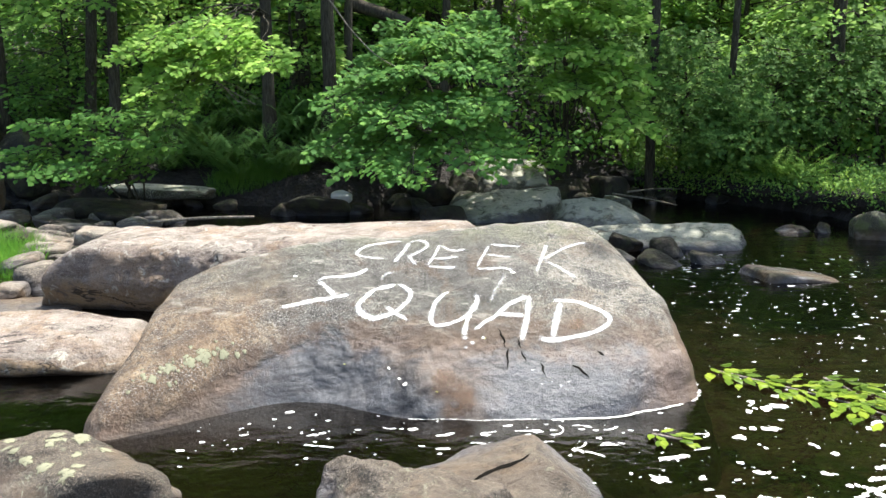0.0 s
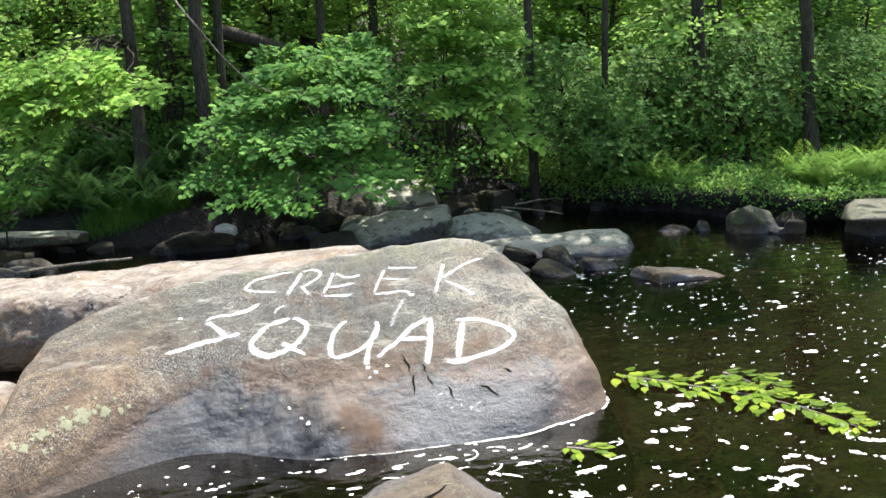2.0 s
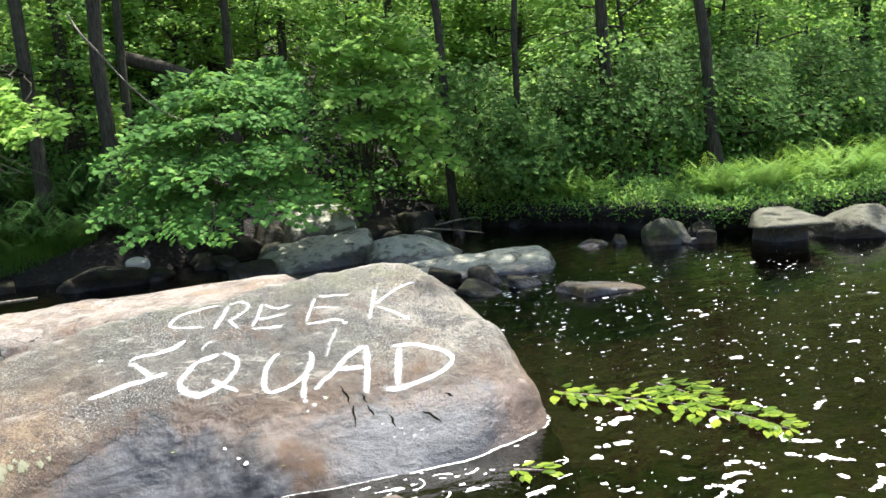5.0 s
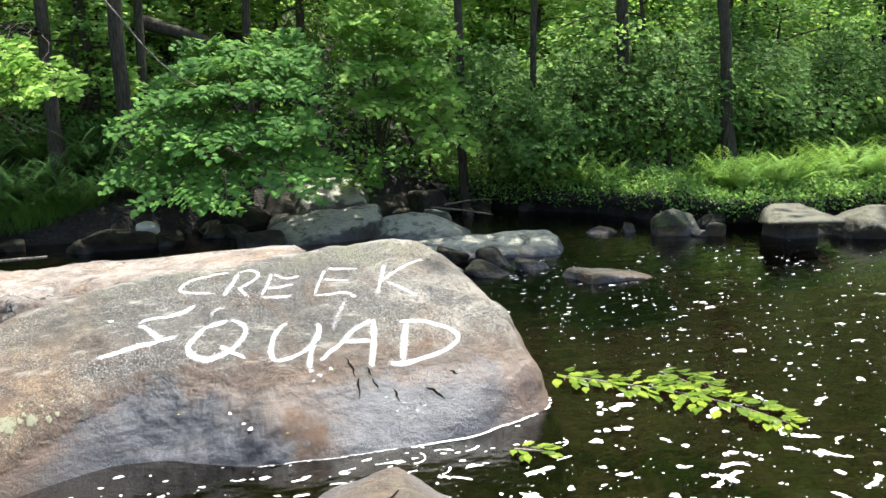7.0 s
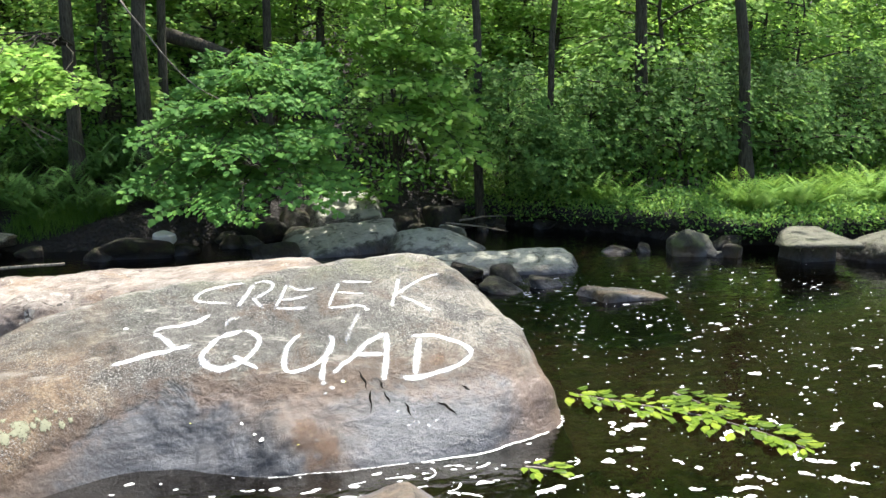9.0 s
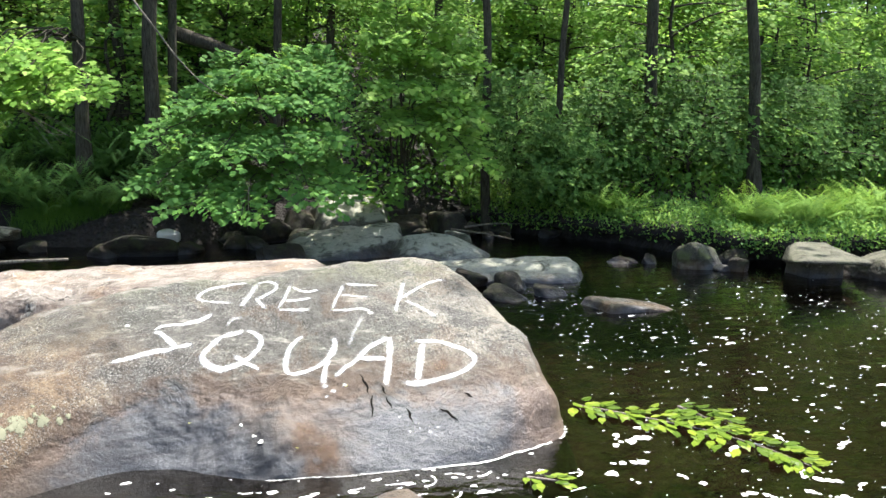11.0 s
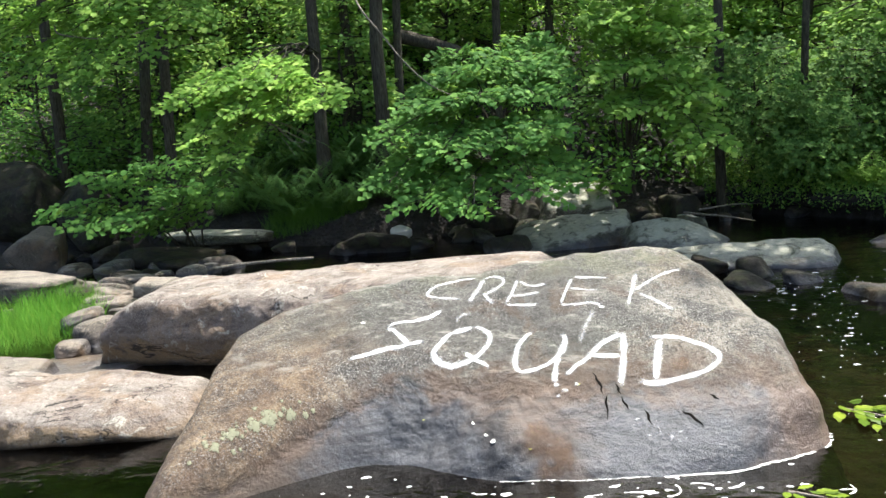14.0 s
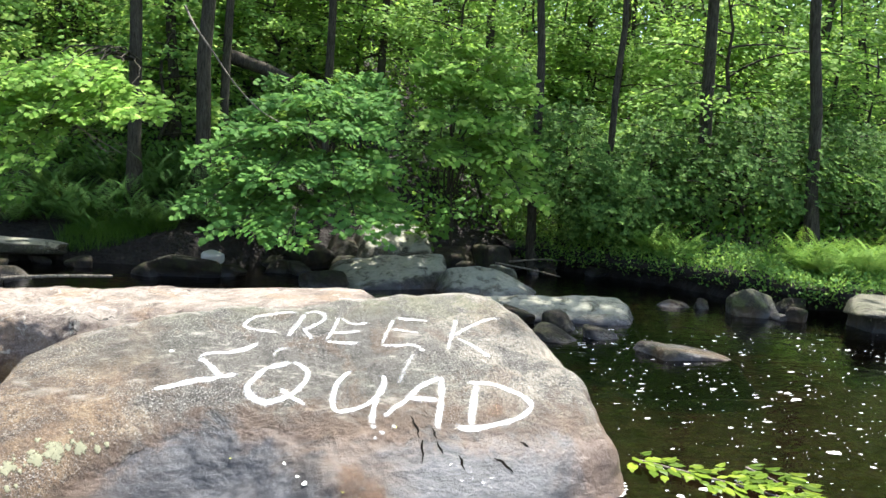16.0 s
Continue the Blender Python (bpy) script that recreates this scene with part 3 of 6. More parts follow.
def soft_max(values, k):
    top = values.max(0)
    return top + k * np.log(np.exp((values - top) / k).sum(0))


def stone_shape(centre, bodies, detail, round_by=0.06, merge=0.05, rough=0.02, seed=1.0, dents=()):
    """A stone with rounded faces. Each body is a list of (point on the face, outward normal); bodies merge softly."""
    D, F = ball(detail)
    centre = np.array(centre, float)

    def field(p):
        some = []
        for planes in bodies:
            some.append(soft_max(np.stack([(p - np.array(q)) @ unit(np.array(n, float)) for q, n in planes]), round_by))
        return -soft_max(-np.stack(some), merge)

    lo, hi = np.zeros(len(D)), np.full(len(D), 0.0)
    for r in np.linspace(0.05, 4.5, 130):
        hi = np.where(field(centre + D * r) < 0, r, hi)
    lo, hi = hi, hi + 0.04
    for _ in range(12):
        mid = (lo + hi) / 2
        inside = field(centre + D * mid[:, None]) < 0
        lo, hi = np.where(inside, mid, lo), np.where(inside, hi, mid)
    P = centre + D * lo[:, None]
    for (x, y, z), size, depth in dents:
        P = P - D * (depth * np.exp(-((P - (x, y, z)) ** 2).sum(1) / size**2))[:, None]
    P = P + D * (rough * (smooth_noise(P, 1.9, 5, seed) + 0.35 * smooth_noise(P, 4.5, 5, seed + 3)))[:, None]
    return P, F


def fieldstone(seed, detail=14, facets=9, soft=0.12, rough=0.06):
    """A loose stone of unit half-size: a rounded, faceted lump."""
    rng = np.random.default_rng(seed)
    n = unit(rng.normal(size=(facets, 3)))
    d = rng.uniform(0.62, 0.95, facets)
    N = np.concatenate([n, np.eye(3), -np.eye(3)])
    R = np.concatenate([d, np.ones(6)])
    D, F = ball(detail)
    reach = np.maximum(D @ N.T, 1e-3) / R
    r = 1 / soft_max(reach.T, soft * 0.6)
    P = D * r[:, None]
    P += D * (rough * smooth_noise(P, 1.7, 5, seed * 1.7))[:, None]
    return P, F


def rock(name, x, y, z, sx, sy, sz, turn, seed, material, label, detail=14, group="", tilt=0.0, soft=0.12, rough=0.06):
    """A stone of half-sizes sx, sy, sz whose middle is at x, y, z."""
    P, F = fieldstone(seed, detail, soft=soft, rough=rough)
    ob = new(name, mesh_of(name, P * (sx, sy, sz), F, material))
    ob.matrix_world = pose(x, y, z, tilt, 0, turn)
    return tagged(ob, label, "rock", group)


# The painted boulder: a broad slab that dips towards the viewer, with a steeper wet front and a lobe at its west end.
SLAB = ((0, 4.0, 0.335), (-0.01, -0.375, 1))
CREST = [((-0.95, 4.91, 0.665), (-0.33, 0.80, 0.95)), ((-1.50, 4.69, 0.575), (-0.75, 0.55, 0.95)), ((-0.25, 5.16, 0.765), (-0.30, 0.75, 0.80))]
MAIN = [SLAB, ((0.3, 3.47, 0.0), (0.03, -0.76, 0.66)), ((0.95, 4.6, 0.745), (0.60, 0.05, 0.78)), ((1.22, 4.4, 0.55), (0.86, 0.0, 0.5)),
        ((1.37, 4.0, 0.15), (0.94, -0.20, 0.26)), ((0.3, 5.24, 0.775), (-0.13, 0.73, 0.66)), ((-0.60, 3.62, 0.0), (-0.42, -0.72, 0.55)), *CREST,
        ((0, 4.5, -0.6), (0, 0, -1)), ((-1.84, 4.2, 0.30), (-0.96, -0.10, 0.22)), ((-1.84, 4.1, 0.36), (-0.80, -0.20, 0.50)), ((1.05, 3.59, 0.0), (0.42, -0.80, 0.43))]
LOBE = [((-1.6, 3.6, 0.275), (-0.02, -0.26, 1)), ((-1.85, 4.0, 0.25), (-0.96, -0.08, 0.22)), ((-1.26, 3.45, 0.0), (0.50, -0.66, 0.56)),
        ((-1.69, 3.08, 0.0), (-0.62, -0.74, 0.24)), *CREST, ((0, 4.5, -0.6), (0, 0, -1)),
        ((-0.6, 4.2, 0.35), (0.95, -0.1, 0.3)), ((-1.84, 4.1, 0.36), (-0.80, -0.20, 0.50))]
P, F = stone_shape((-0.35, 4.35, -0.1), [MAIN, LOBE], 130, 0.045, 0.06, 0.040, 2.0,
                   [((1.25, 4.32, 0.46), 0.11, -0.045), ((1.14, 4.62, 0.58), 0.12, 0.035), ((0.98, 4.92, 0.70), 0.10, -0.02), ((1.33, 4.05, 0.30), 0.12, 0.03), ((0.2, 5.15, 0.78), 0.13, 0.025), ((-0.1, 5.1, 0.76), 0.10, -0.02), ((-1.25, 4.7, 0.60), 0.14, 0.03),
                    ((-0.52, 3.68, 0.18), 0.27, 0.075), ((-0.90, 3.66, 0.16), 0.12, -0.03), ((-0.18, 3.66, 0.2), 0.12, -0.02), ((-0.12, 3.6, 0.12), 0.13, -0.035), ((0.55, 3.7, 0.22), 0.16, 0.035), ((0.85, 3.55, 0.1), 0.14, -0.03), ((-0.95, 3.75, 0.26), 0.16, -0.03)])
boulder = tagged(new("painted_boulder", mesh_of("painted_boulder", P, F, ROCK_BIG)), "huge grey-brown boulder with white painted words, standing in the creek", "boulder")
BOULDER_FACES = BVHTree.FromPolygons(P.tolist(), F.tolist())

BEHIND = [((-1.8, 5.9, 0.575), (-0.035, -0.03, 1)), ((-3.3, 5.9, 0.25), (-0.90, -0.15, 0.36)), ((-3.0, 5.9, 0.49), (-0.42, -0.05, 0.91)), ((-2.9, 5.51, 0.36), (-0.14, -0.93, 0.24)),
          ((-2.9, 5.57, 0.10), (-0.12, -0.80, -0.55)), ((-2.9, 5.58, 0.535), (-0.06, -0.55, 0.83)), ((-2, 6.35, 0.5), (0.02, 0.8, 0.6)), ((0.3, 6, 0), (0.9, 0.3, 0.3)), ((0, 6, -0.5), (0, 0, -1)), ((-1.0, 5.30, 0.3), (0.20, -0.95, 0.1))]
P, F = stone_shape((-2.0, 6.0, 0.2), [BEHIND], 90, 0.020, 0.05, 0.050, 5.0)
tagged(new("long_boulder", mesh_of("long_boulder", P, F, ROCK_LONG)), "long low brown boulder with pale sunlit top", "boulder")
FRONT_WEST = [((-2.7, 4.4, 0.225), (0.05, -0.05, 1)), ((-2.7, 4.2, 0.20), (0.05, -0.36, 0.93)), ((-2.6, 4.02, 0.10), (-0.04, -0.95, 0.3)), ((-2.5, 3.99, 0.045), (0.05, -0.55, -0.83)), ((-2.02, 4.3, 0.15), (0.80, 0.0, 0.55)),
              ((-2.6, 4.72, 0.2), (0.08, 0.85, 0.5)), ((-4.2, 4.6, 0.1), (-0.9, 0, 0.3)), ((-3, 4.6, -0.4), (0, 0, -1)), ((-2.3, 4.12, 0.15), (0.45, -0.6, 0.66))]
P, F = stone_shape((-2.9, 4.42, 0.06), [FRONT_WEST], 70, 0.016, 0.05, 0.045, 8.0)
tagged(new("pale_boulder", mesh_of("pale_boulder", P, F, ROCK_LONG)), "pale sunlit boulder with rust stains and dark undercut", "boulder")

rock("lichen_rock", -1.58, 2.42, -0.05, 0.56, 0.42, 0.36, 10, 21, ROCK_BROWN, "low rounded rock with pale green lichen patches", 56, soft=0.05, rough=0.09)
rock("creek_rock", 0.3, 2.72, -0.08, 0.50, 0.42, 0.24, -8, 22, ROCK_BROWN, "flat brown rock with a dark crack in shallow water", 56, soft=0.035, rough=0.07)
rock("creek_rock", -0.2, 2.5, -0.1, 0.36, 0.32, 0.27, 35, 23, ROCK_BROWN, "pointed grey-brown rock leaning on another in shallow water", 56, soft=0.03, rough=0.13)


def hewn(name, centre, planes, seed, material, label, detail=36, rough=0.035, dents=(), soft=0.018):
    """A stone in the creek bed from its broken faces."""
    P, F = stone_shape(centre, [planes + [((centre[0], centre[1], -0.35), (0, 0, -1))]], detail, soft, 0.05, rough, seed, dents)
    return tagged(new(name, mesh_of(name, P, F, material)), label, "rock")


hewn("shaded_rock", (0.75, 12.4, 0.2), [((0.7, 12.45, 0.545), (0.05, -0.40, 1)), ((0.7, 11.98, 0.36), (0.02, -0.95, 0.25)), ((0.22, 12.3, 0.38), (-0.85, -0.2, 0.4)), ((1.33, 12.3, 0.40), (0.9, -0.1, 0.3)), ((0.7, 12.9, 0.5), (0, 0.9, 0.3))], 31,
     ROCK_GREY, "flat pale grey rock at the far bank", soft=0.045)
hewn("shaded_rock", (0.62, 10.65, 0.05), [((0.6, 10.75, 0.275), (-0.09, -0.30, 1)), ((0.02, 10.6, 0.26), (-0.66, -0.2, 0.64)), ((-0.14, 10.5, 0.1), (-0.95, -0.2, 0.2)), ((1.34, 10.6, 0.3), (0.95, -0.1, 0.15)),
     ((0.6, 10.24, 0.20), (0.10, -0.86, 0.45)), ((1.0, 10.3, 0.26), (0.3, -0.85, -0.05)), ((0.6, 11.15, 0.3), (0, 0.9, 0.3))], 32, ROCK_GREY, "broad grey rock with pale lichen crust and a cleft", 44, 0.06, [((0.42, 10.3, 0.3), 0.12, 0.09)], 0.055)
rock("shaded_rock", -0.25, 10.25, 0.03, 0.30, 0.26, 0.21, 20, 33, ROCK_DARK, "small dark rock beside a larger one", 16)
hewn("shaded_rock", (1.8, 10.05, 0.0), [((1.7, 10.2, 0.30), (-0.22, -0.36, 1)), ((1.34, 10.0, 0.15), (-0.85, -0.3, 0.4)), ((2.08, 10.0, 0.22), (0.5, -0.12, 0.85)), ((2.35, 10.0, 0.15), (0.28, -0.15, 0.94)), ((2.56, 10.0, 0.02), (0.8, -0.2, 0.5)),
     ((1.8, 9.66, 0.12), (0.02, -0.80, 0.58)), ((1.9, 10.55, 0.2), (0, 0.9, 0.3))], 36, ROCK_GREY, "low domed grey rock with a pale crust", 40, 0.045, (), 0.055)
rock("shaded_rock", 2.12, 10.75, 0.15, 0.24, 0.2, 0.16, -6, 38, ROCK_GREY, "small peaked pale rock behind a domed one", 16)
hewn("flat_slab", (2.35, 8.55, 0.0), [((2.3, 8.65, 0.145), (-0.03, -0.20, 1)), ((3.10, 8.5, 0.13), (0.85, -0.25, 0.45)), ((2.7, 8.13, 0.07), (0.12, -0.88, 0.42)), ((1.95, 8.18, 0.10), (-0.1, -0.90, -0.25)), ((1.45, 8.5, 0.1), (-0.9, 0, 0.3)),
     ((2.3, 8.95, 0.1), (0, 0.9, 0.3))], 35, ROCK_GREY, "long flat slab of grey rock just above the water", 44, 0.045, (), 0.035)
for k, (x, y, r, h) in enumerate([(1.78, 8.25, 0.22, 0.2), (2.2, 7.95, 0.2, 0.17), (2.0, 7.5, 0.28, 0.11), (2.5, 7.6, 0.24, 0.1), (1.6, 7.7, 0.25, 0.1)]):
    rock("creek_stone", x, y, 0.0, r, r * 0.85, h, 40 * k, 40 + k, ROCK_DARK, "small round dark stone in the creek", 14, "stones by the flat slab")
hewn("sunken_rock", (3.12, 6.82, -0.08), [((2.95, 6.8, 0.062), (0.14, 0.03, 1)), ((2.72, 6.8, 0.05), (-0.9, -0.2, 0.35)), ((3.0, 6.60, 0.0), (0.06, -0.97, 0.12)), ((3.2, 7.1, 0.0), (0, 0.9, 0.4)), ((3.45, 6.8, -0.02), (0.8, 0, 0.6))], 51,
     ROCK_DARK, "low dark rock barely above the water", 30)
rock("mossy_rock", 4.84, 9.0, 0.05, 0.36, 0.28, 0.30, 10, 52, rock_material("mossy_stone", (0.10, 0.10, 0.05), (0.05, 0.048, 0.028), (0.02, 0.018, 0.012), 0.5, 0.1, 0.3, 0.95), "mossy squarish rock near the bank", 20)
for k, (x, y, r, h) in enumerate([(4.1, 9.5, 0.22, 0.1), (4.42, 9.4, 0.13, 0.14), (5.25, 8.7, 0.17, 0.17), (5.05, 8.75, 0.12, 0.08), (5.5, 9.3, 0.2, 0.18)]):
    rock("creek_stone", x, y, 0.0, r, r * 0.8, h, 33 * k, 60 + k, ROCK_DARK, "small grey stone at the water's edge", 14, "stones under the bank")
OVER = [((5.8, 7.9, 0.33), (0.06, -0.10, 1)), ((5.8, 7.50, 0.30), (0.10, -0.95, 0.3)), ((5.8, 7.5, 0.235), (-0.05, -0.10, -0.98)), ((5.42, 7.9, 0.33), (-0.82, 0.48, 0.3)),
        ((6.22, 7.9, 0.26), (0.95, -0.1, 0.25)), ((5.8, 8.5, 0.25), (0, 0.95, 0.2)), ((5.50, 7.9, 0.33), (-0.42, 0.2, 0.88))]
FOOT = [((5.8, 8.1, 0.27), (0, 0, 1)), ((5.9, 8.0, 0), (0, -1, 0.05)), ((5.75, 8.2, 0), (-1, 0, 0.05)), ((6.2, 8.4, 0), (1, 0, 0.05)), ((5.8, 8.5, 0), (0, 1, 0.1)), ((5.8, 8.4, -0.4), (0, 0, -1))]
P, F = stone_shape((5.95, 8.22, 0.24), [OVER, FOOT], 50, 0.012, 0.012, 0.02, 12.0)
tagged(new("overhanging_rock", mesh_of("overhanging_rock", P, F, ROCK_BANK)), "flat-topped pale rock jutting over a dark hollow", "rock")
rock("bank_rock", 6.88, 7.95, 0.04, 0.6, 0.5, 0.27, 12, 72, ROCK_BANK, "grey rock at the foot of the bank", 30, soft=0.06)
rock("white_rock", -1.75, 10.95, 0.24, 0.15, 0.13, 0.11, 70, 92, plain_material("quartz", (0.40, 0.39, 0.36), 0.7, 0.35, 12), "small white quartz stone on the shore", 14)
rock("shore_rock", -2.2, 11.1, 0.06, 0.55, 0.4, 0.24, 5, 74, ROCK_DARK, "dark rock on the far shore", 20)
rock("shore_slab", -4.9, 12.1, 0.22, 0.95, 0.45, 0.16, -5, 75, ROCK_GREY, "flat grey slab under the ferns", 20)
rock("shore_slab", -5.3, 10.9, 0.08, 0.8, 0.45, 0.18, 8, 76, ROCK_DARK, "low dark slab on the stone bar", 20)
rock("leaning_rock", -7.0, 10.6, 0.32, 0.38, 0.36, 0.40, 20, 77, ROCK_BROWN, "upright brown rock under overhanging branches", 24)
rock("shore_slab", -5.9, 8.2, 0.28, 1.0, 0.5, 0.16, -4, 78, ROCK_SUN, "flat sunlit rock behind the grass", 24)
hewn("block_stone", (-3.85, 7.75, 0.1), [((-3.85, 7.75, 0.30), (0.06, -0.08, 1)), ((-3.66, 7.7, 0.2), (0.95, -0.25, 0.05)), ((-4.06, 7.7, 0.2), (-0.95, -0.2, 0.12)), ((-3.85, 7.58, 0.2), (-0.12, -0.96, 0.14)), ((-3.85, 7.95, 0.2), (0.1, 0.95, 0.1))], 79,
     ROCK_SUN, "pale squarish block of stone on the bar", 22, 0.02)
hewn("wet_rock", (-3.35, 5.62, -0.12), [((-3.35, 5.62, 0.028), (-0.02, 0.03, 1)), ((-3.68, 5.5, 0), (-0.85, -0.5, 0.35)), ((-3.3, 5.24, 0), (0.1, -0.95, 0.35)), ((-3.0, 5.5, 0), (0.9, -0.2, 0.3)), ((-3.4, 6.05, 0), (-0.1, 0.9, 0.35))], 85,
     ROCK_BROWN, "flat wet olive-brown slab level with the water", 26, 0.02)
hewn("grey_rock", (-3.85, 5.22, -0.02), [((-3.8, 5.22, 0.12), (0.05, -0.05, 1)), ((-3.52, 5.2, 0.08), (0.9, 0.2, 0.35)), ((-3.8, 4.90, 0.06), (0.1, -0.95, 0.3)), ((-4.3, 5.2, 0.05), (-0.9, 0, 0.3)), ((-3.8, 5.56, 0.08), (0.1, 0.92, 0.3))], 86,
     ROCK_SUN, "smooth pale grey slab below the grass", 26, 0.02)
rock("wedge_stone", -2.82, 5.16, 0.0, 0.20, 0.13, 0.10, -30, 87, ROCK_SUN, "small cream wedge of stone in the gap between boulders", 16)
# Near-black rocks added to stand in for the shade in the hollow.
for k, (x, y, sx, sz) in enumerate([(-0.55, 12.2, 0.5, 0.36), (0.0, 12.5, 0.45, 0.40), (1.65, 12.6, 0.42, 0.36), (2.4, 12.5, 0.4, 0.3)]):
    rock("shade_filler_rock", x, y, 0.12, sx, 0.3, sz, 11 * k, 180 + k, ROCK_DARK, "near-black rock added for the shade under the bushes", 18, "rocks in the hollow")
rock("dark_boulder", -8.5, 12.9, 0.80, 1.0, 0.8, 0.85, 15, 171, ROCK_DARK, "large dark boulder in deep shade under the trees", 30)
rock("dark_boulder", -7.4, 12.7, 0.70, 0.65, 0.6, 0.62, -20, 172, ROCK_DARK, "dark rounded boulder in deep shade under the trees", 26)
for k, (x, y, sx, sy, sz) in enumerate([(-4.35, 7.55, 0.30, 0.2, 0.14), (-4.15, 6.95, 0.24, 0.18, 0.15), (-3.72, 6.45, 0.22, 0.17, 0.15), (-3.75, 6.02, 0.17, 0.14, 0.09),
                                        (-3.92, 7.15, 0.20, 0.16, 0.12), (-4.7, 8.4, 0.22, 0.16, 0.16), (-4.1, 8.0, 0.18, 0.15, 0.12), (-3.45, 7.6, 0.16, 0.13, 0.10), (-2.9, 7.4, 0.2, 0.15, 0.12)]):
    rock("pale_stone", x, y, max(0.0, float(land(x, y))) + 0.35 * sz, sx, sy, sz, 37 * k, 800 + k, ROCK_SUN, "pale rounded stone beside the grass", 14, "pale stones by the grass", soft=0.2)
rng = np.random.default_rng(5)
for k in range(70):
    x, y = rng.uniform(-6.4, -2.6), rng.uniform(6.6, 10.3)
    if x > -3.9:
        x -= 1.5
    r, turn = rng.uniform(0.08, 0.24), rng.uniform(0, 180)
    if np.hypot((x + 4.72) / 0.62, (y - 6.85) / 0.95) < 1:
        continue
    rock("bar_stone", x, y, max(0.0, float(land(x, y))) + 0.2 * r, r * 1.25, r, r * 0.75, turn, 100 + k, ROCK_SUN if k % 3 else ROCK_DARK, "rounded brown stone on the stone bar", 10, "stones of the bar")
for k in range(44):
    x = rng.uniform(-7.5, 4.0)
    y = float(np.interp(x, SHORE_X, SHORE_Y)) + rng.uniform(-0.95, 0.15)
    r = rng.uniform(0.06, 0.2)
    rock("shore_stone", x, y, 0.3 * r, r * 1.3, r, r * 0.8, rng.uniform(0, 180), 200 + k, ROCK_DARK, "wet stone along the far shore, darkened for its shade", 10, "stones of the far shore")


# ---- plants ----
def woody(name, lines, parent, material=BARK, sides=6, label=""):
    V, F = tubes(lines, sides)
    return part(name, mesh_of(name, V, F, material), parent, label)


def branchy(rng, height, radius, count, low, lean, droop, leaf, per, flat=0.05, wide=0.38):
    """Layered sprays round a leaning stem. Returns wood lines and leaf places, directions and normals."""
    t = np.linspace(0, 1, 9)
    bow = np.array(lean, float)
    stem = np.stack([bow[0] * t**1.6, bow[1] * t**1.6, height * t], -1)
    stem[1:-1, :2] += rng.normal(0, 0.02 * height, (7, 2))
    lines = [(stem, 0.012 * height * (1.1 - t) + 0.006)]
    P, O, N = [], [], []
    for k in range(count):
        h = low + (1 - low) * (k + rng.uniform(0, 1)) / count
        az = k * 2.4 + rng.uniform(-0.5, 0.5)
        root = np.array([np.interp(h, t, stem[:, c]) for c in range(3)])
        long = radius * (1.05 - 0.65 * max(0.0, h - 0.35) / 0.65) * rng.uniform(0.7, 1.1)
        s = np.linspace(0, 1, 7)
        way = np.array([np.cos(az), np.sin(az), 0])
        side = np.array([-np.sin(az), np.cos(az), 0])
        line = root + long * (s[:, None] * way + (rng.uniform(-0.2, 0.2) * s**2)[:, None] * side)
        line[:, 2] += long * (rng.uniform(0.2, 0.45) * s - droop * rng.uniform(0.6, 1.2) * s**2)
        lines.append((line, 0.010 * long * (1.1 - s) + 0.003))
        n = max(3, int(per * long / radius))
        a = rng.uniform(0.18, 1.0, n) ** 0.8
        q = rng.uniform(-1, 1, n)
        spread = wide * long * np.sin(np.pi * np.clip(a * 0.85 + 0.12, 0, 1))
        pos = np.stack([np.interp(a, s, line[:, c]) for c in range(3)], -1) + (q * spread)[:, None] * side
        pos[:, 2] += rng.normal(0, flat, n) - 0.25 * np.abs(q) * spread
        P.append(pos)
        O.append(way + (1.3 * q)[:, None] * side + rng.normal(0, 0.35, (n, 3)) - np.array([0, 0, 0.25]))
        N.append(np.array([0, -0.8, 1.0]) + 0.3 * way + rng.normal(0, 0.34, (n, 3)))
    return lines, np.concatenate(P), np.concatenate(O), np.concatenate(N)


def bush(name, x, y, seed, height, radius, count, per, leaf, shape, material, label, low=0.15, lean=(0, 0), droop=0.35, sink=0.05, base=None, wide=0.38, flat=0.05, category="bush", group="", whorl=0):
    rng = np.random.default_rng(seed)
    z = float(land(x, y)) - sink if base is None else base
    thing = new(name)
    thing.location = (x, y, z)
    lines, P, O, N = branchy(rng, height, radius, count, low, lean, droop, leaf, per, flat, wide)
    woody("stem", lines[:1], thing, BARK, 6)
    for line in lines[1:]:
        woody("branch", [line], thing, BARK, 4)
    if whorl:
        turn = np.tile(np.arange(whorl) * 2 * np.pi / whorl, len(P)) + np.repeat(rng.uniform(0, 6.28, len(P)), whorl)
        axis = unit(np.repeat(N, whorl, 0))
        side = unit(np.cross(axis, (1.0, 0.13, 0)))
        O = np.cos(turn)[:, None] * side + np.sin(turn)[:, None] * np.cross(axis, side) + rng.normal(0, 0.15, axis.shape) + 0.25 * axis
        P, N = np.repeat(P, whorl, 0), axis
    V, F = leaves(P, O, N, leaf * rng.uniform(0.65, 1.15, len(P)), shape)
    part("foliage", mesh_of("foliage", V, F, material), thing)
    return tagged(thing, label, category, group)


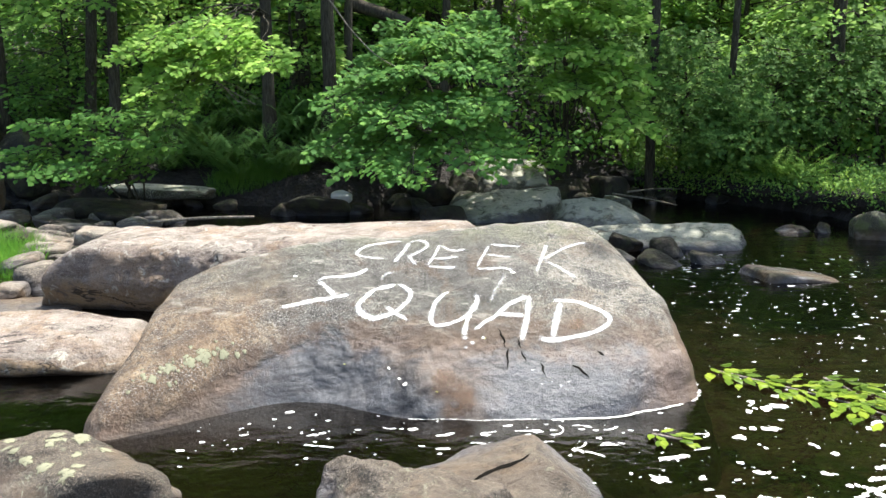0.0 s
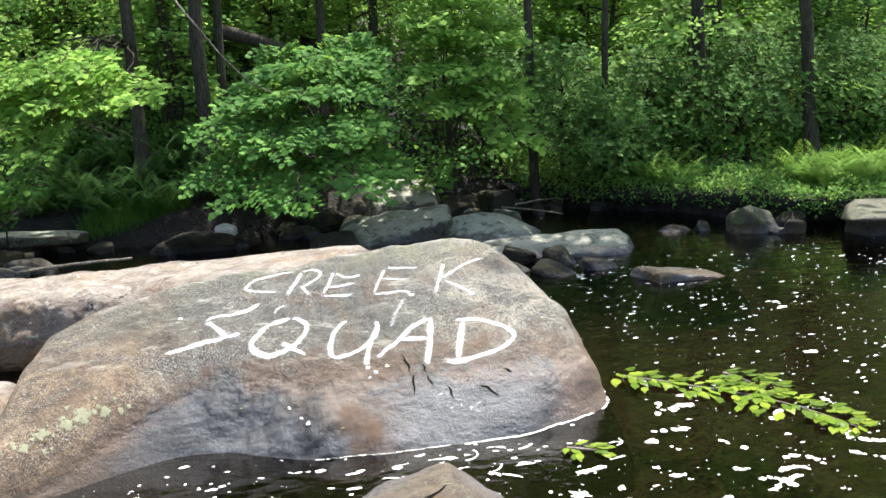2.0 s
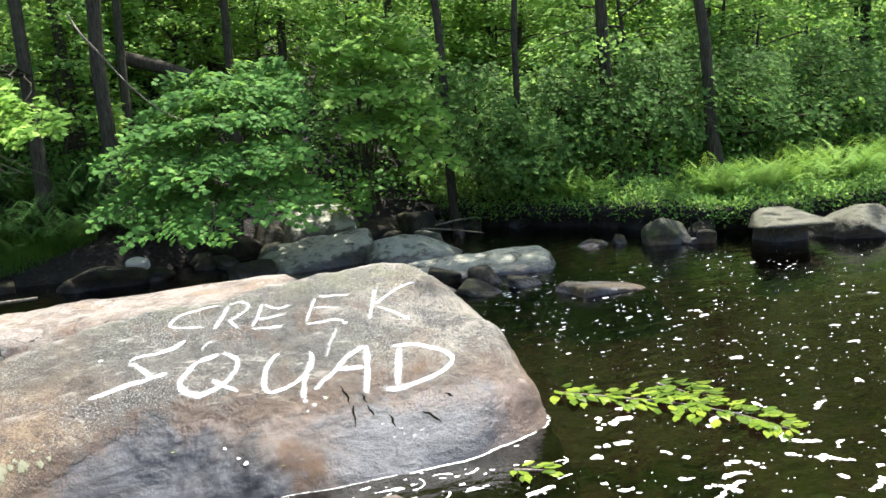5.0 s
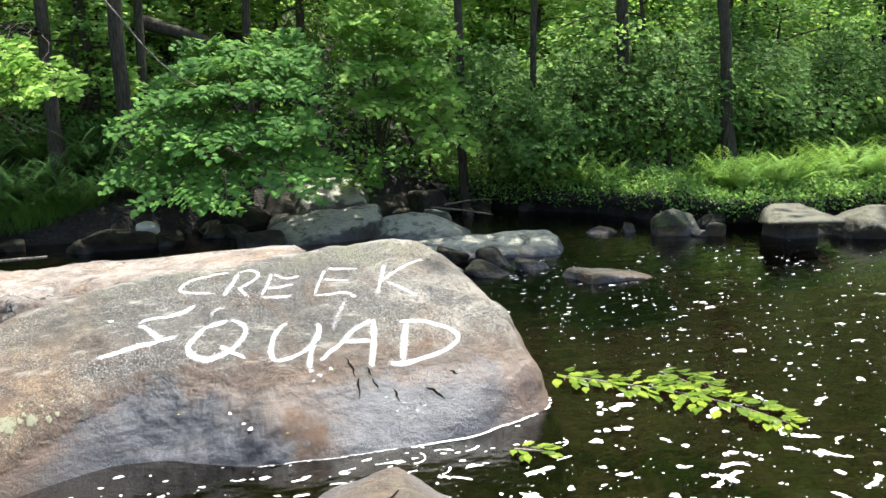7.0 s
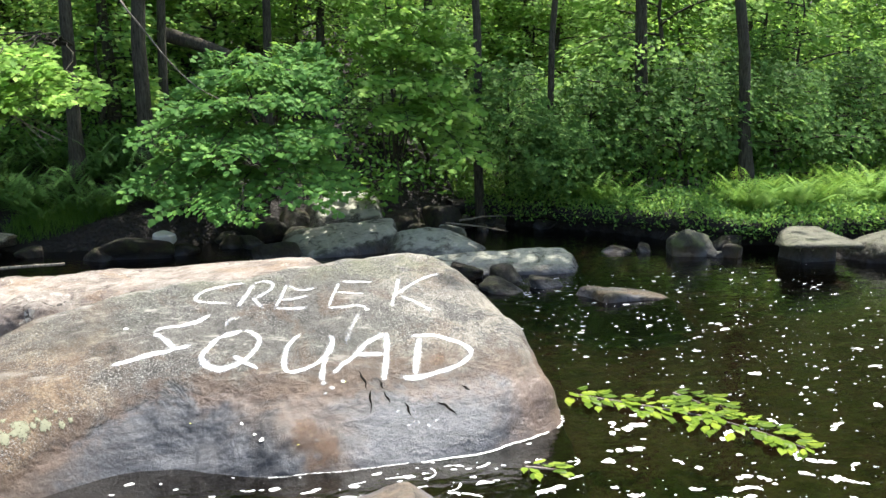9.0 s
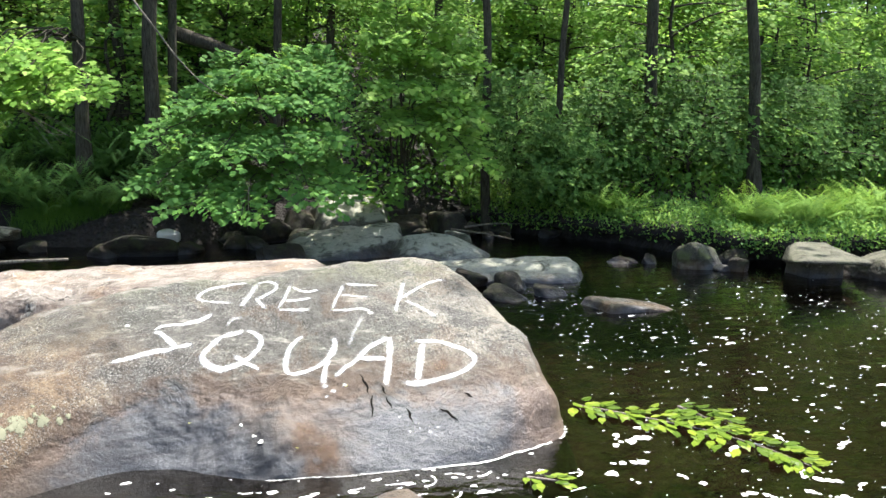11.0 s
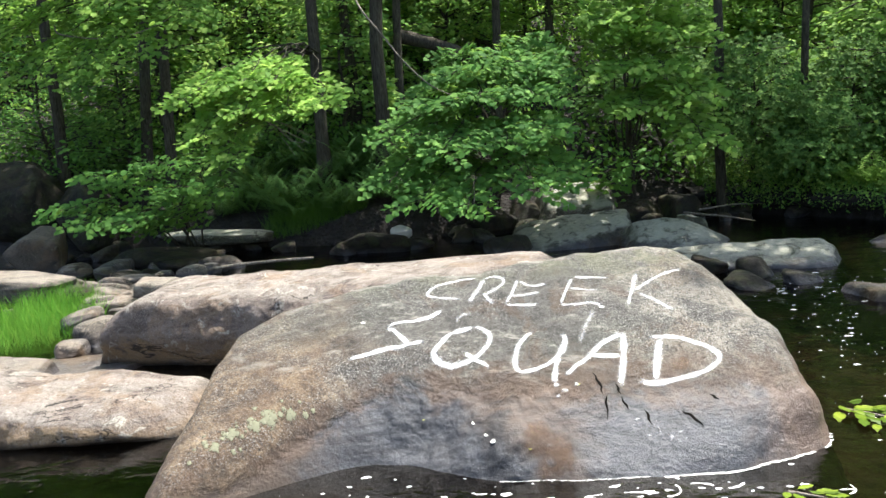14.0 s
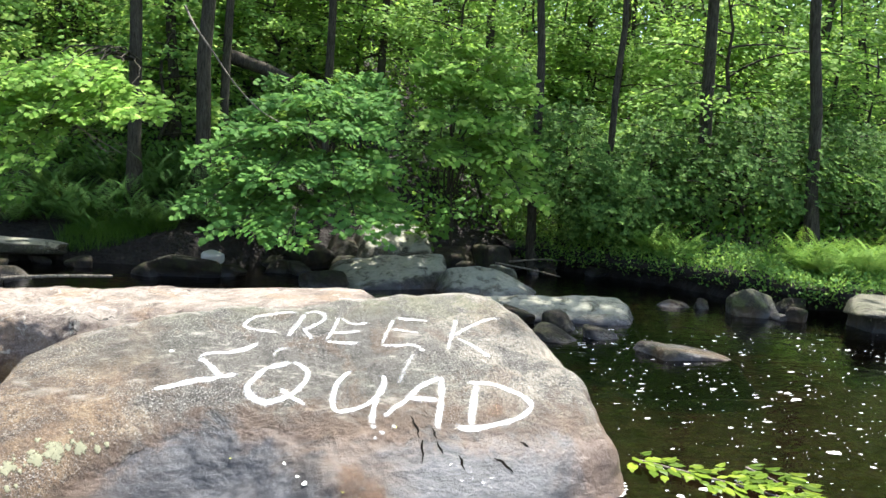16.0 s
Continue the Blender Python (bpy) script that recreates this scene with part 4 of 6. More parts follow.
def tree(x, y, seed, girth, tall, crown_at, crown_r, count, label, lean=(0, 0), leaf=0.17, group="forest trees", base=None, material=None):
    """A forest tree: tapered trunk, a few limbs and a ragged crown high above."""
    rng = np.random.default_rng(seed)
    z = float(land(x, y)) - 0.15 if base is None else base
    thing = new("tree")
    thing.location = (x, y, z)
    t = np.linspace(0, 1, 14)
    line = np.stack([lean[0] * t**1.5, lean[1] * t**1.5, tall * t], -1)
    line[1:, :2] += np.cumsum(rng.normal(0, 0.035, (13, 2)), 0)
    rad = girth / 2 * (1.0 - 0.8 * t)
    rad[0] *= 1.5
    woody("trunk", [(line, rad)], thing, BARK, 10)
    limbs, P = [], []
    for k in range(9):
        h = rng.uniform(crown_at - 0.12, 0.95)
        root = np.array([np.interp(h, t, line[:, c]) for c in range(3)])
        az = k * 2.4 + rng.uniform(-0.4, 0.4)
        s = np.linspace(0, 1, 6)
        long = crown_r * rng.uniform(0.7, 1.1)
        limb = root + long * np.stack([s * np.cos(az), s * np.sin(az), 0.5 * s - 0.2 * s**2], -1)
        limbs.append((limb, 0.028 * long * (1.1 - s)))
        for a in (0.45, 0.7, 0.9, 1.0):
            mid = np.array([np.interp(a, s, limb[:, c]) for c in range(3)])
            n = int(count / 36)
            P.append(mid + rng.normal(0, 1, (n, 3)) * (0.30 * crown_r, 0.30 * crown_r, 0.14 * crown_r))
    for limb in limbs:
        woody("limb", [limb], thing, BARK, 5)
    P = np.concatenate(P)
    O = rng.normal(0, 1, P.shape) - (0, 0, 0.3)
    N = np.array([0, 0, 1.0]) + rng.normal(0, 0.4, P.shape)
    V, F = leaves(P, O, N, leaf * rng.uniform(0.7, 1.2, len(P)), KITE)
    part("crown", mesh_of("crown", V, F, material or LEAF_FAR), thing)
    return tagged(thing, label, "tree", group)


TRUNK = "tall forest tree with a dark grey-brown trunk"
# Trees that line the far bank; unseen crowns lean out to put shade below.
for k, (x, y, girth, tall, lean, r, full) in enumerate([
        (-3.28, 13.0, 0.22, 14, (0.0, 1.2), 2.4, 420), (-3.1, 15.0, 0.20, 14, (-0.3, 1.0), 2.5, 420), (-2.32, 13.2, 0.25, 15, (1.6, 1.2), 2.5, 420),
        (-2.12, 14.2, 0.17, 13, (1.2, 1.0), 2.4, 420), (-1.25, 17.5, 0.14, 11, (0.1, 0), 2.2, 420), (-0.48, 15.0, 0.18, 13, (0.2, 0), 2.6, 420),
        (3.1, 12.9, 0.17, 12, (-1.0, -0.4), 1.7, 800), (4.2, 12.7, 0.125, 12, (0.45, -1.3), 2.4, 3200), (5.95, 12.9, 0.24, 14, (0.5, 0.9), 2.3, 220),
        (7.12, 11.4, 0.20, 15, (-1.3, -0.1), 1.9, 220), (-5.9, 12.9, 0.20, 13, (-0.2, 1.5), 2.8, 2400), (-6.7, 13.6, 0.22, 13, (0.6, 3.2), 3.2, 2400),
        (-8.1, 13.4, 0.22, 13, (-0.2, 0), 2.8, 2400), (2.0, 18.5, 0.26, 15, (0, -1), 3.0, 200), (3.4, 19.5, 0.24, 14, (0, -1), 3.0, 600),
        # Those at x 8.0, 9.6, 10.6 and 13.2 are added to shade the right.
        (13.4, 15.4, 0.26, 14, (0.5, 1.0), 3.0, 3000), (10.6, 18.5, 0.24, 13, (0, 1.2), 3.0, 300), (13.2, 19.5, 0.26, 14, (0, 1.2), 3.0, 1600), (8.0, 19.5, 0.22, 13, (0.3, 1.2), 2.8, 400), (5.7, 19.0, 0.22, 14, (0, -1), 3.0, 600), (0.6, 17.0, 0.2, 14, (0, -0.8), 3.0, 200), (9.6, 15.7, 0.20, 14, (1.0, -0.3), 3.2, 900)]):
    tree(x, y, 300 + k, girth, tall, 0.55, r, full, TRUNK, lean, 0.24)
rng = np.random.default_rng(11)
for k in range(34):
    x = rng.uniform(-20, 24)
    y = rng.uniform(20, 34) + 0.15 * abs(x)
    tree(x, y, 340 + k, rng.uniform(0.16, 0.34), rng.uniform(12, 17), 0.45, 3.4, 560, "forest tree on the hillside", (rng.uniform(-0.6, 0.6), rng.uniform(-0.6, 0.6)), 0.3)
# Unseen trees added on the near side, behind and beside the viewer.
for k, (x, y, lean) in enumerate([(-9.5, 3.5, (1.5, 1.0)), (-8, -3, (1.0, -1)), (0, -9, (0, -1)), (7.5, -5, (0.5, 0)), (10.5, 3.0, (-1.5, 1.5)), (-12, 9, (1, 0)), (14, 8.5, (-1, 1))]):
    tree(x, y, 390 + k, 0.35, 14, 0.5, 3.4, 1500, "tall tree on the near bank", lean, 0.2, "near bank trees")

# Shrubs and saplings along the far bank.
def bough_lines(rng, root, tip, rise):
    """An arching bough from root to tip, with flat sprays of leaves to both sides."""
    root, tip = np.array(root, float), np.array(tip, float)
    s = np.linspace(0, 1, 12)
    line = root + s[:, None] * (tip - root)
    line[:, 2] += rise * np.sin(np.pi * s) ** 0.8 * (1 - 0.35 * s)
    line[1:-1] += rng.normal(0, 0.025, (10, 3))
    return s, line


def leafy(name, base, tips, rise, spread, sprays, per, leaf, material, label, seed, root_up=0.0, start=0.3, category="bush", tilt=0.8):
    """A shrub of arching boughs; each bough is a part, and so are its leaves."""
    rng = np.random.default_rng(seed)
    thing = new(name)
    thing.location = base
    if 0 < root_up:
        up = np.linspace(0, 1, 6)
        woody("stem", [(np.stack([0.05 * np.sin(3 * up), 0.03 * np.cos(4 * up), root_up * up * 1.02], -1), 0.032 - 0.012 * up)], thing, BARK, 7)
    for tip in tips:
        root = (rng.normal(0, 0.08), rng.normal(0, 0.08), root_up)
        end = np.array(tip) - np.array(base)
        s, line = bough_lines(rng, root, end, rise * rng.uniform(0.7, 1.2))
        P, O, N, wood = [], [], [], []
        ahead = unit(np.gradient(line, axis=0))
        for k in range(sprays):
            a = start + (1 - start) * (k + rng.uniform(0, 1)) / sprays
            at = np.array([np.interp(a, s, line[:, c]) for c in range(3)])
            fwd = unit(np.array([np.interp(a, s, ahead[:, c]) for c in range(3)]) * (1, 1, 0.5))
            side = unit(np.cross(fwd, (0, 0, 1.0))) * (1 if k % 2 else -1)
            way = unit(0.75 * side + 0.65 * fwd + (0, 0, rng.uniform(-0.12, 0.12)))
            long = spread * rng.uniform(0.65, 1.1) * (0.55 + 0.6 * np.sin(np.pi * min(1.0, a * 0.85)))
            flat = unit(np.cross(np.cross((0, -tilt, 1.0), way), way) * -1 + rng.normal(0, 0.12, 3))
            cross = np.cross(flat, way)
            u = np.linspace(0.12, 1, per) + rng.normal(0, 0.03, per)
            v = np.where(np.arange(per) % 2, 1, -1) * rng.uniform(0.15, 0.55, per) * leaf * 1.3
            pos = at + (u * long)[:, None] * way + v[:, None] * cross
            pos[:, 2] -= 0.22 * long * u**2 - rng.normal(0, 0.022, per)
            P.append(pos)
            O.append(way + (1.1 * np.sign(v))[:, None] * cross + rng.normal(0, 0.22, (per, 3)) - np.array([0, 0, 0.22]))
            N.append(flat + rng.normal(0, 0.26, (per, 3)))
            wood.append((np.stack([at, at + 0.55 * long * way - (0, 0, 0.06 * long), at + 0.95 * long * way - (0, 0, 0.2 * long)]), np.array([0.004, 0.003, 0.0015])))
        limb = woody("bough", [(line, 0.011 * (1.15 - s) + 0.003)], thing, BARK, 5)
        tagged(woody("twigwork", wood, limb, BARK, 3), kind="stuff")
        P = np.concatenate(P)
        V, F = leaves(P, np.concatenate(O), np.concatenate(N), leaf * rng.uniform(0.65, 1.15, len(P)), MAPLE)
        part("foliage", mesh_of("foliage", V, F, material), limb)
    return tagged(thing, label, category)


# The last five boughs are added at the back to shade the hollow.
leafy("maple_bush", (-0.4, 13.7, float(land(-0.4, 13.7)) - 0.05),
      [(-1.72, 9.9, 1.0), (-1.3, 9.45, 0.78), (-0.7, 9.3, 0.66), (0.1, 9.4, 0.85), (0.42, 9.75, 0.95), (-1.75, 10.1, 1.5), (-1.0, 9.7, 1.35), (-0.2, 9.6, 1.4), (0.25, 9.9, 1.55),
       (-1.3, 10.3, 1.95), (-0.5, 10.1, 2.0), (0.15, 10.2, 2.0), (-0.9, 10.8, 2.35), (0.0, 10.8, 2.4), (0.3, 10.7, 2.25), (-1.3, 11.6, 2.2), (-0.3, 11.6, 2.6), (0.3, 11.6, 2.6), (0.1, 12.3, 2.9), (-0.9, 12.3, 2.8)],
      0.8, 0.50, 19, 22, 0.092, LEAF_BUSH, "broad green maple bush arching over the creek", 501, 0.0, 0.55)
leafy("maple_sapling", (1.65, 12.8, float(land(1.65, 12.8)) - 0.05),
      [(2.15, 9.9, 1.25), (1.45, 10.0, 1.75), (2.1, 10.1, 1.85), (1.25, 10.2, 2.2), (1.75, 10.2, 2.2), (1.45, 10.4, 2.75), (2.15, 10.5, 2.6), (1.1, 10.6, 2.9), (1.8, 10.7, 3.2), (1.3, 10.9, 3.4), (2.2, 11.4, 2.9), (1.5, 11.6, 3.0)],
      0.7, 0.50, 18, 17, 0.098, LEAF_BRIGHT, "maple sapling with bright green layered leaves", 502, 1.35, 0.62)
leafy("maple_bough", (-3.3, 12.85, 3.0),
      [(-3.95, 9.1, 2.15), (-3.7, 9.0, 1.75), (-3.38, 8.9, 1.50), (-2.35, 9.4, 2.03), (-2.85, 9.2, 2.3), (-2.75, 9.3, 1.98), (-3.5, 9.3, 2.25), (-3.15, 9.0, 2.0), (-3.6, 9.2, 1.95), (-3.2, 9.2, 2.35)],
      0.35, 0.36, 18, 17, 0.082, LEAF_BRIGHT, "sunlit maple bough hanging over the shore", 503, 0.0, 0.74, "bough")
leafy("maple_sapling", (-5.1, 11.7, float(land(-5.1, 11.7)) - 0.05),
      [(-5.95, 9.6, 0.95), (-5.5, 9.4, 0.80), (-5.0, 9.3, 0.75), (-4.3, 9.6, 1.15), (-4.7, 9.7, 1.5), (-5.5, 9.8, 1.35), (-4.2, 10.2, 1.5)],
      0.6, 0.45, 20, 14, 0.085, LEAF_BUSH, "low maple shoots over the stones", 504)
leafy("maple_bough", (-5.9, 12.85, 4.2),
      [(-7.3, 10.8, 3.25), (-6.6, 10.5, 2.75), (-5.9, 10.5, 2.7), (-5.2, 10.7, 2.95), (-4.6, 11, 3.4), (-6.9, 10.4, 3.6), (-7.9, 10.8, 2.9), (-5.6, 10.9, 3.6), (-8.3, 11.0, 3.6)],
      0.4, 0.55, 22, 14, 0.10, LEAF_BRIGHT, "sunlit maple bough above the stone bar", 506, 0.0, 0.4, "bough")
leafy("maple_sapling", (1.0, 12.95, float(land(1.0, 12.95)) - 0.03), [(0.8, 12.2, 0.95), (1.3, 12.1, 0.9), (1.7, 12.2, 1.05)],
      0.2, 0.35, 7, 9, 0.11, LEAF_SHADE, "small maple shoots above the grey rock", 505)
for k, (x, y, h, r) in enumerate([(3.6, 13.2, 2.2, 1.5), (5.0, 13.0, 1.9, 1.5), (6.5, 12.3, 2.1, 1.6), (8.2, 12.4, 1.9, 1.6), (10.0, 12.8, 2.1, 1.7), (6.4, 14.6, 2.5, 1.7), (9.0, 15.0, 2.5, 1.8), (12.6, 13.4, 2.2, 1.9), (4.2, 12.4, 1.2, 1.0), (2.4, 14.6, 2.7, 1.7)]):
    bush("laurel_bush", x, y, 520 + k, h, r, 44, 96, 0.060, OVAL * (1, 1.2, 1), LEAF_DARK, "dense dark green laurel bush", 0.30, (0, -0.3), 0.3, group="laurel thicket", wide=0.5, flat=0.14, whorl=5)
rng = np.random.default_rng(21)
for k in range(105):
    x = rng.uniform(-16, 20)
    y = float(np.interp(x, SHORE_X, SHORE_Y)) + rng.uniform(2.4 if x < 5 else 4.6, 15.0)
    bush("understory_sapling", x, y, 540 + k, rng.uniform(2.6, 6.0), rng.uniform(1.5, 2.6), 20, 190, 0.145, KITE * (1, 1.15, 1), LEAF_FAR if k % 3 else LEAF_BRIGHT, "leafy sapling in the understory", 0.1, (0, 0), 0.35, group="understory", wide=0.45, flat=0.1)

for k, (x, y, h, r) in enumerate([(7.4, 16.4, 5.2, 2.0), (5.9, 17.2, 5.6, 2.0), (8.9, 17.8, 5.6, 2.2), (-1.5, 16.6, 3.8, 1.8), (0.3, 17.4, 4.2, 1.9), (-3.1, 17.0, 4.0, 1.9), (2.3, 16.4, 4.4, 1.9)]):
    bush("sunny_sapling", x, y, 660 + k, h, r, 24, 270, 0.10, KITE * (1, 1.2, 1), LEAF_BRIGHT, "bright yellow-green sapling in a sunny gap", 0.3, (0, -0.3), 0.3, group="saplings in the gap", wide=0.45, flat=0.1)
for k, (x, y, h, r) in enumerate([(-8.9, 14.3, 3.0, 1.5), (-7.4, 14.4, 2.6, 1.4), (-10.2, 13.9, 3.0, 1.6)]):
    bush("shaded_shrub", x, y, 670 + k, h, r, 26, 110, 0.10, OVAL * (1, 1.3, 1), LEAF_BUSH, "dark leafy shrub behind the boulders", 0.1, (0, 0), 0.3, group="shrubs behind the boulders", wide=0.45, flat=0.1)

n = 230000
x = rng.uniform(-45, 50, n)
y = rng.uniform(26, 46, n) + 0.1 * np.abs(x)
P = np.stack([x, y, land(x, y) + 21 * rng.uniform(0, 1, n) ** 0.95], -1)
V, F = leaves(P, rng.normal(0, 1, P.shape), np.array([0, 0, 1.0]) + rng.normal(0, 0.5, P.shape), 0.48 * rng.uniform(0.6, 1.3, n), KITE)
tagged(new("far_woods", mesh_of("far_woods", V, F, LEAF_HILL)), "far green foliage of the wooded hillside", "woods", kind="stuff")

n = 26000
x = rng.uniform(-30, 34, n)
y = np.interp(x, SHORE_X, SHORE_Y) + rng.uniform(13, 34, n)
P = np.stack([x, y, land(x, y) + 0.9 * rng.uniform(0, 1, n) ** 1.5], -1)
V, F = leaves(P, rng.normal(0, 1, P.shape), np.array([0, -0.6, 1.0]) + rng.normal(0, 0.35, P.shape), 0.30 * rng.uniform(0.6, 1.3, n), KITE)
tagged(new("hillside_undergrowth", mesh_of("hillside_undergrowth", V, F, LEAF_HILL)), "low green undergrowth on the wooded hillside", "undergrowth", kind="stuff")

n = 60000
x = rng.uniform(-17, 20, n)
d = 0.5 + 1.9 * np.clip((x - 3.0) / 1.2, 0, 1) + 1.6 * np.clip((0.5 - x) / 1.0, 0, 1) + 14 * rng.uniform(0, 1, n) ** 1.3
y = np.interp(x, SHORE_X, SHORE_Y) + d
hump = np.array([0.5 + 0.5 * noise.noise(Vector((0.9 * a, 0.9 * q, 4))) for a, q in zip(x, y)])
P = np.stack([x, y, land(x, y) + (0.15 + 0.7 * hump) * rng.uniform(0, 1, n)], -1)
V, F = leaves(P, rng.normal(0, 1, P.shape), np.array([0, -0.5, 1.0]) + rng.normal(0, 0.35, P.shape), 0.11 * rng.uniform(0.6, 1.3, n), WIDE)
tagged(new("undergrowth", mesh_of("undergrowth", V, F, LEAF_SHADE)), "low leafy undergrowth on the forest floor", "undergrowth", kind="stuff")


def fern_mesh(seed, fronds, long, material):
    rng = np.random.default_rng(seed)
    V, F, base = [], [], 0
    for k in range(fronds):
        az = k * 2 * np.pi / fronds + rng.uniform(-0.3, 0.3)
        way, side = np.array([np.cos(az), np.sin(az), 0]), np.array([-np.sin(az), np.cos(az), 0])
        L = long * rng.uniform(0.75, 1.1)
        s = np.linspace(0.14, 1, 20)
        rise = rng.uniform(0.95, 1.45)
        mid = L * (0.75 * s[:, None] * way) + np.array([0, 0, 1.0]) * (L * (rise * s - 0.62 * s**2))[:, None]
        half = 0.22 * L * np.sin(np.pi * (0.1 + 0.9 * s) ** 0.8) + 0.01
        for sgn in (1, -1):
            P = mid
            O = sgn * side + 0.45 * way - np.array([0, 0, 0.2])
            v, f = leaves(P, np.tile(O, (len(P), 1)), np.tile((0.3 * way + (0, 0, 1.0)), (len(P), 1)), half, KITE * (1, 0.24, 1))
            V.append(v), F.append(f + base)
            base += len(v)
    return mesh_of("fern", np.concatenate(V), np.concatenate(F), material)


FERNS = [fern_mesh(k, 8 + k % 3, 0.52 + 0.07 * (k % 3), FERN_LEAF if k < 3 else FERN_SHADED) for k in range(6)]
rng = np.random.default_rng(31)
for k in range(215):
    if k < 85:
        x = rng.uniform(4.4, 12.5)
        d = abs(rng.normal(0.1, 0.75)) + 0.12
        label, group = "bright green fern on the grassy bank", "ferns of the sunny bank"
    else:
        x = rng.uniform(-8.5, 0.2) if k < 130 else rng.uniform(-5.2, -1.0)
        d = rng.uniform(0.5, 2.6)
        label, group = "fern coloured dark for the shade it stands in", "ferns of the shaded bank"
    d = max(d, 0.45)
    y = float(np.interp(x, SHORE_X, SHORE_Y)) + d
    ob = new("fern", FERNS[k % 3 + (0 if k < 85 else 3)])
    ob.matrix_world = pose(x, y, float(land(x, y)) - 0.03, 0, 0, rng.uniform(0, 360)) @ Matrix.Scale(rng.uniform(0.9, 1.5) if x > 5 else rng.uniform(0.95, 1.5), 4)
    tagged(ob, label, "fern", group)


def blades(name, rng, n, place, tall, wide, material, label):
    P = place(n)
    O = np.concatenate([rng.normal(0, 0.35, (n, 2)), np.ones((n, 1))], 1)
    V, F = leaves(P, O, rng.normal(0, 1, (n, 3)) * (1, 1, 0.1), tall * rng.uniform(0.5, 1.1, n), np.array([(0, 0.5 * wide, 0), (0.5, 0.4 * wide, 0), (1, 0, -0.22), (0.5, -0.4 * wide, 0), (0, -0.5 * wide, 0)]))
    return tagged(new(name, mesh_of(name, V, F, material)), label, "grass", kind="stuff")


def around(cx, cy, rx, ry):
    def put(n):
        a, r = rng.uniform(0, 2 * np.pi, n), np.sqrt(rng.uniform(0, 1, n))
        x, y = cx + rx * r * np.cos(a), cy + ry * r * np.sin(a)
        return np.stack([x, y, land(x, y) - 0.02], -1)
    return put


blades("grass_tuft", rng, 2600, around(-3.35, 12.35, 0.85, 0.22), 0.30, 0.020, GRASS_SHADE, "tall grass on the far shore, coloured dark for its shade")
blades("grass_tuft", rng, 6500, around(-4.72, 6.85, 0.60, 0.95), 0.34, 0.020, GRASS_LEAF, "bright sunlit grass between the stones")


def ground_cover(n):
    """Leaves on the bank's lip, hanging a little over its edge, in uneven cushions."""
    x = rng.uniform(2.8, 15, n)
    d = rng.uniform(0, 1, n) ** 1.6 * 2.6 - 0.22
    y = np.interp(x, SHORE_X, SHORE_Y) + d
    hump = np.array([0.5 + 0.5 * noise.fractal(Vector((1.4 * a, 1.4 * q, 2)), 0.8, 2.0, 3) for a, q in zip(x, y)])
    top = np.where(d < 0.5, land(x, y + 0.75) - 0.03 - 0.30 * rng.uniform(0, 1, n) * np.clip(0.1 - d, 0, 0.3) / 0.3, land(x, y))
    return np.stack([x, y, top + (0.03 + 0.42 * np.clip(hump, 0, 1) ** 1.5) * rng.uniform(0.2, 1, n)], -1)


def bank_edge():
    """A lip of turf and roots that overhangs the hollow under the bank."""
    x = np.arange(2.6, 15, 0.1)
    y0 = np.interp(x, SHORE_X, SHORE_Y)
    wob = np.array([noise.noise(Vector((2.2 * a, 0, 1))) for a in x])
    rows = []
    for off, drop_by in ((-0.12, 0.14), (-0.2, 0.06), (-0.1, 0.0), (0.5, -0.02), (0.5, 0.25), (0.1, 0.2)):
        y = y0 + off + 0.1 * wob
        rows.append(np.stack([x, y, land(x, y0 + 0.6) - drop_by - 0.03 + 0.03 * wob], -1))
    V = np.concatenate(rows)
    n, k = len(x), len(rows)
    i, j = np.meshgrid(np.arange(k), np.arange(n - 1), indexing="ij")
    q = np.stack([i * n + j, i * n + j + 1, (i + 1) % k * n + j + 1, (i + 1) % k * n + j], -1).reshape(-1, 4)
    return mesh_of("bank_edge", V, q, SOIL)


tagged(new("bank_edge", bank_edge()), "dark overhanging lip of turf and roots along the bank", "bank", kind="structure")
P = ground_cover(56000)
V, F = leaves(P, rng.normal(0, 1, P.shape) - (0, 0.5, 0.2), np.array([0, -0.45, 1.0]) + rng.normal(0, 0.4, P.shape), 0.056 * rng.uniform(0.5, 1.3, len(P)), KITE)
tagged(new("ground_cover", mesh_of("ground_cover", V, F, BANK_LEAF)), "low green plants spilling over the bank edge", "plants", kind="stuff")

BARK_MOSSY = bark_material("mossy_bark", (0.025, 0.022, 0.015), (0.085, 0.072, 0.054))

# ---- fallen wood ----
def log(name, a, b, radius, material, label, bow=0.1, sides=8):
    s = np.linspace(0, 1, 9)[:, None]
    line = np.array(a) * (1 - s) + np.array(b) * s
    line[:, 2] += bow * np.sin(np.pi * s[:, 0])
    V, F = tubes([(line, radius * np.linspace(1, 0.7, 9))], sides)
    return tagged(new(name, mesh_of(name, V, F, material)), label, "log")


log("fallen_log", (-2.1, 14.5, 3.36), (-0.55, 14.7, 2.78), 0.13, BARK_MOSSY, "mossy fallen log lying on the hillside", 0.05, 10)
log("driftwood", (-4.3, 9.35, 0.09), (-2.75, 9.85, 0.13), 0.024, BARK_DRY, "long bare pale stick lying on the stone bar", 0.03)

# ---- marks and litter on the boulder ----
def drop(faces, x, y, lift=0.004):
    """The place straight above x, y on a stone's surface, or None."""
    hit, normal, _, _ = faces.ray_cast(Vector((x, y, 3)), Vector((0, 0, -1)))
    return None if hit is None else np.array(hit) + lift * np.array(normal)


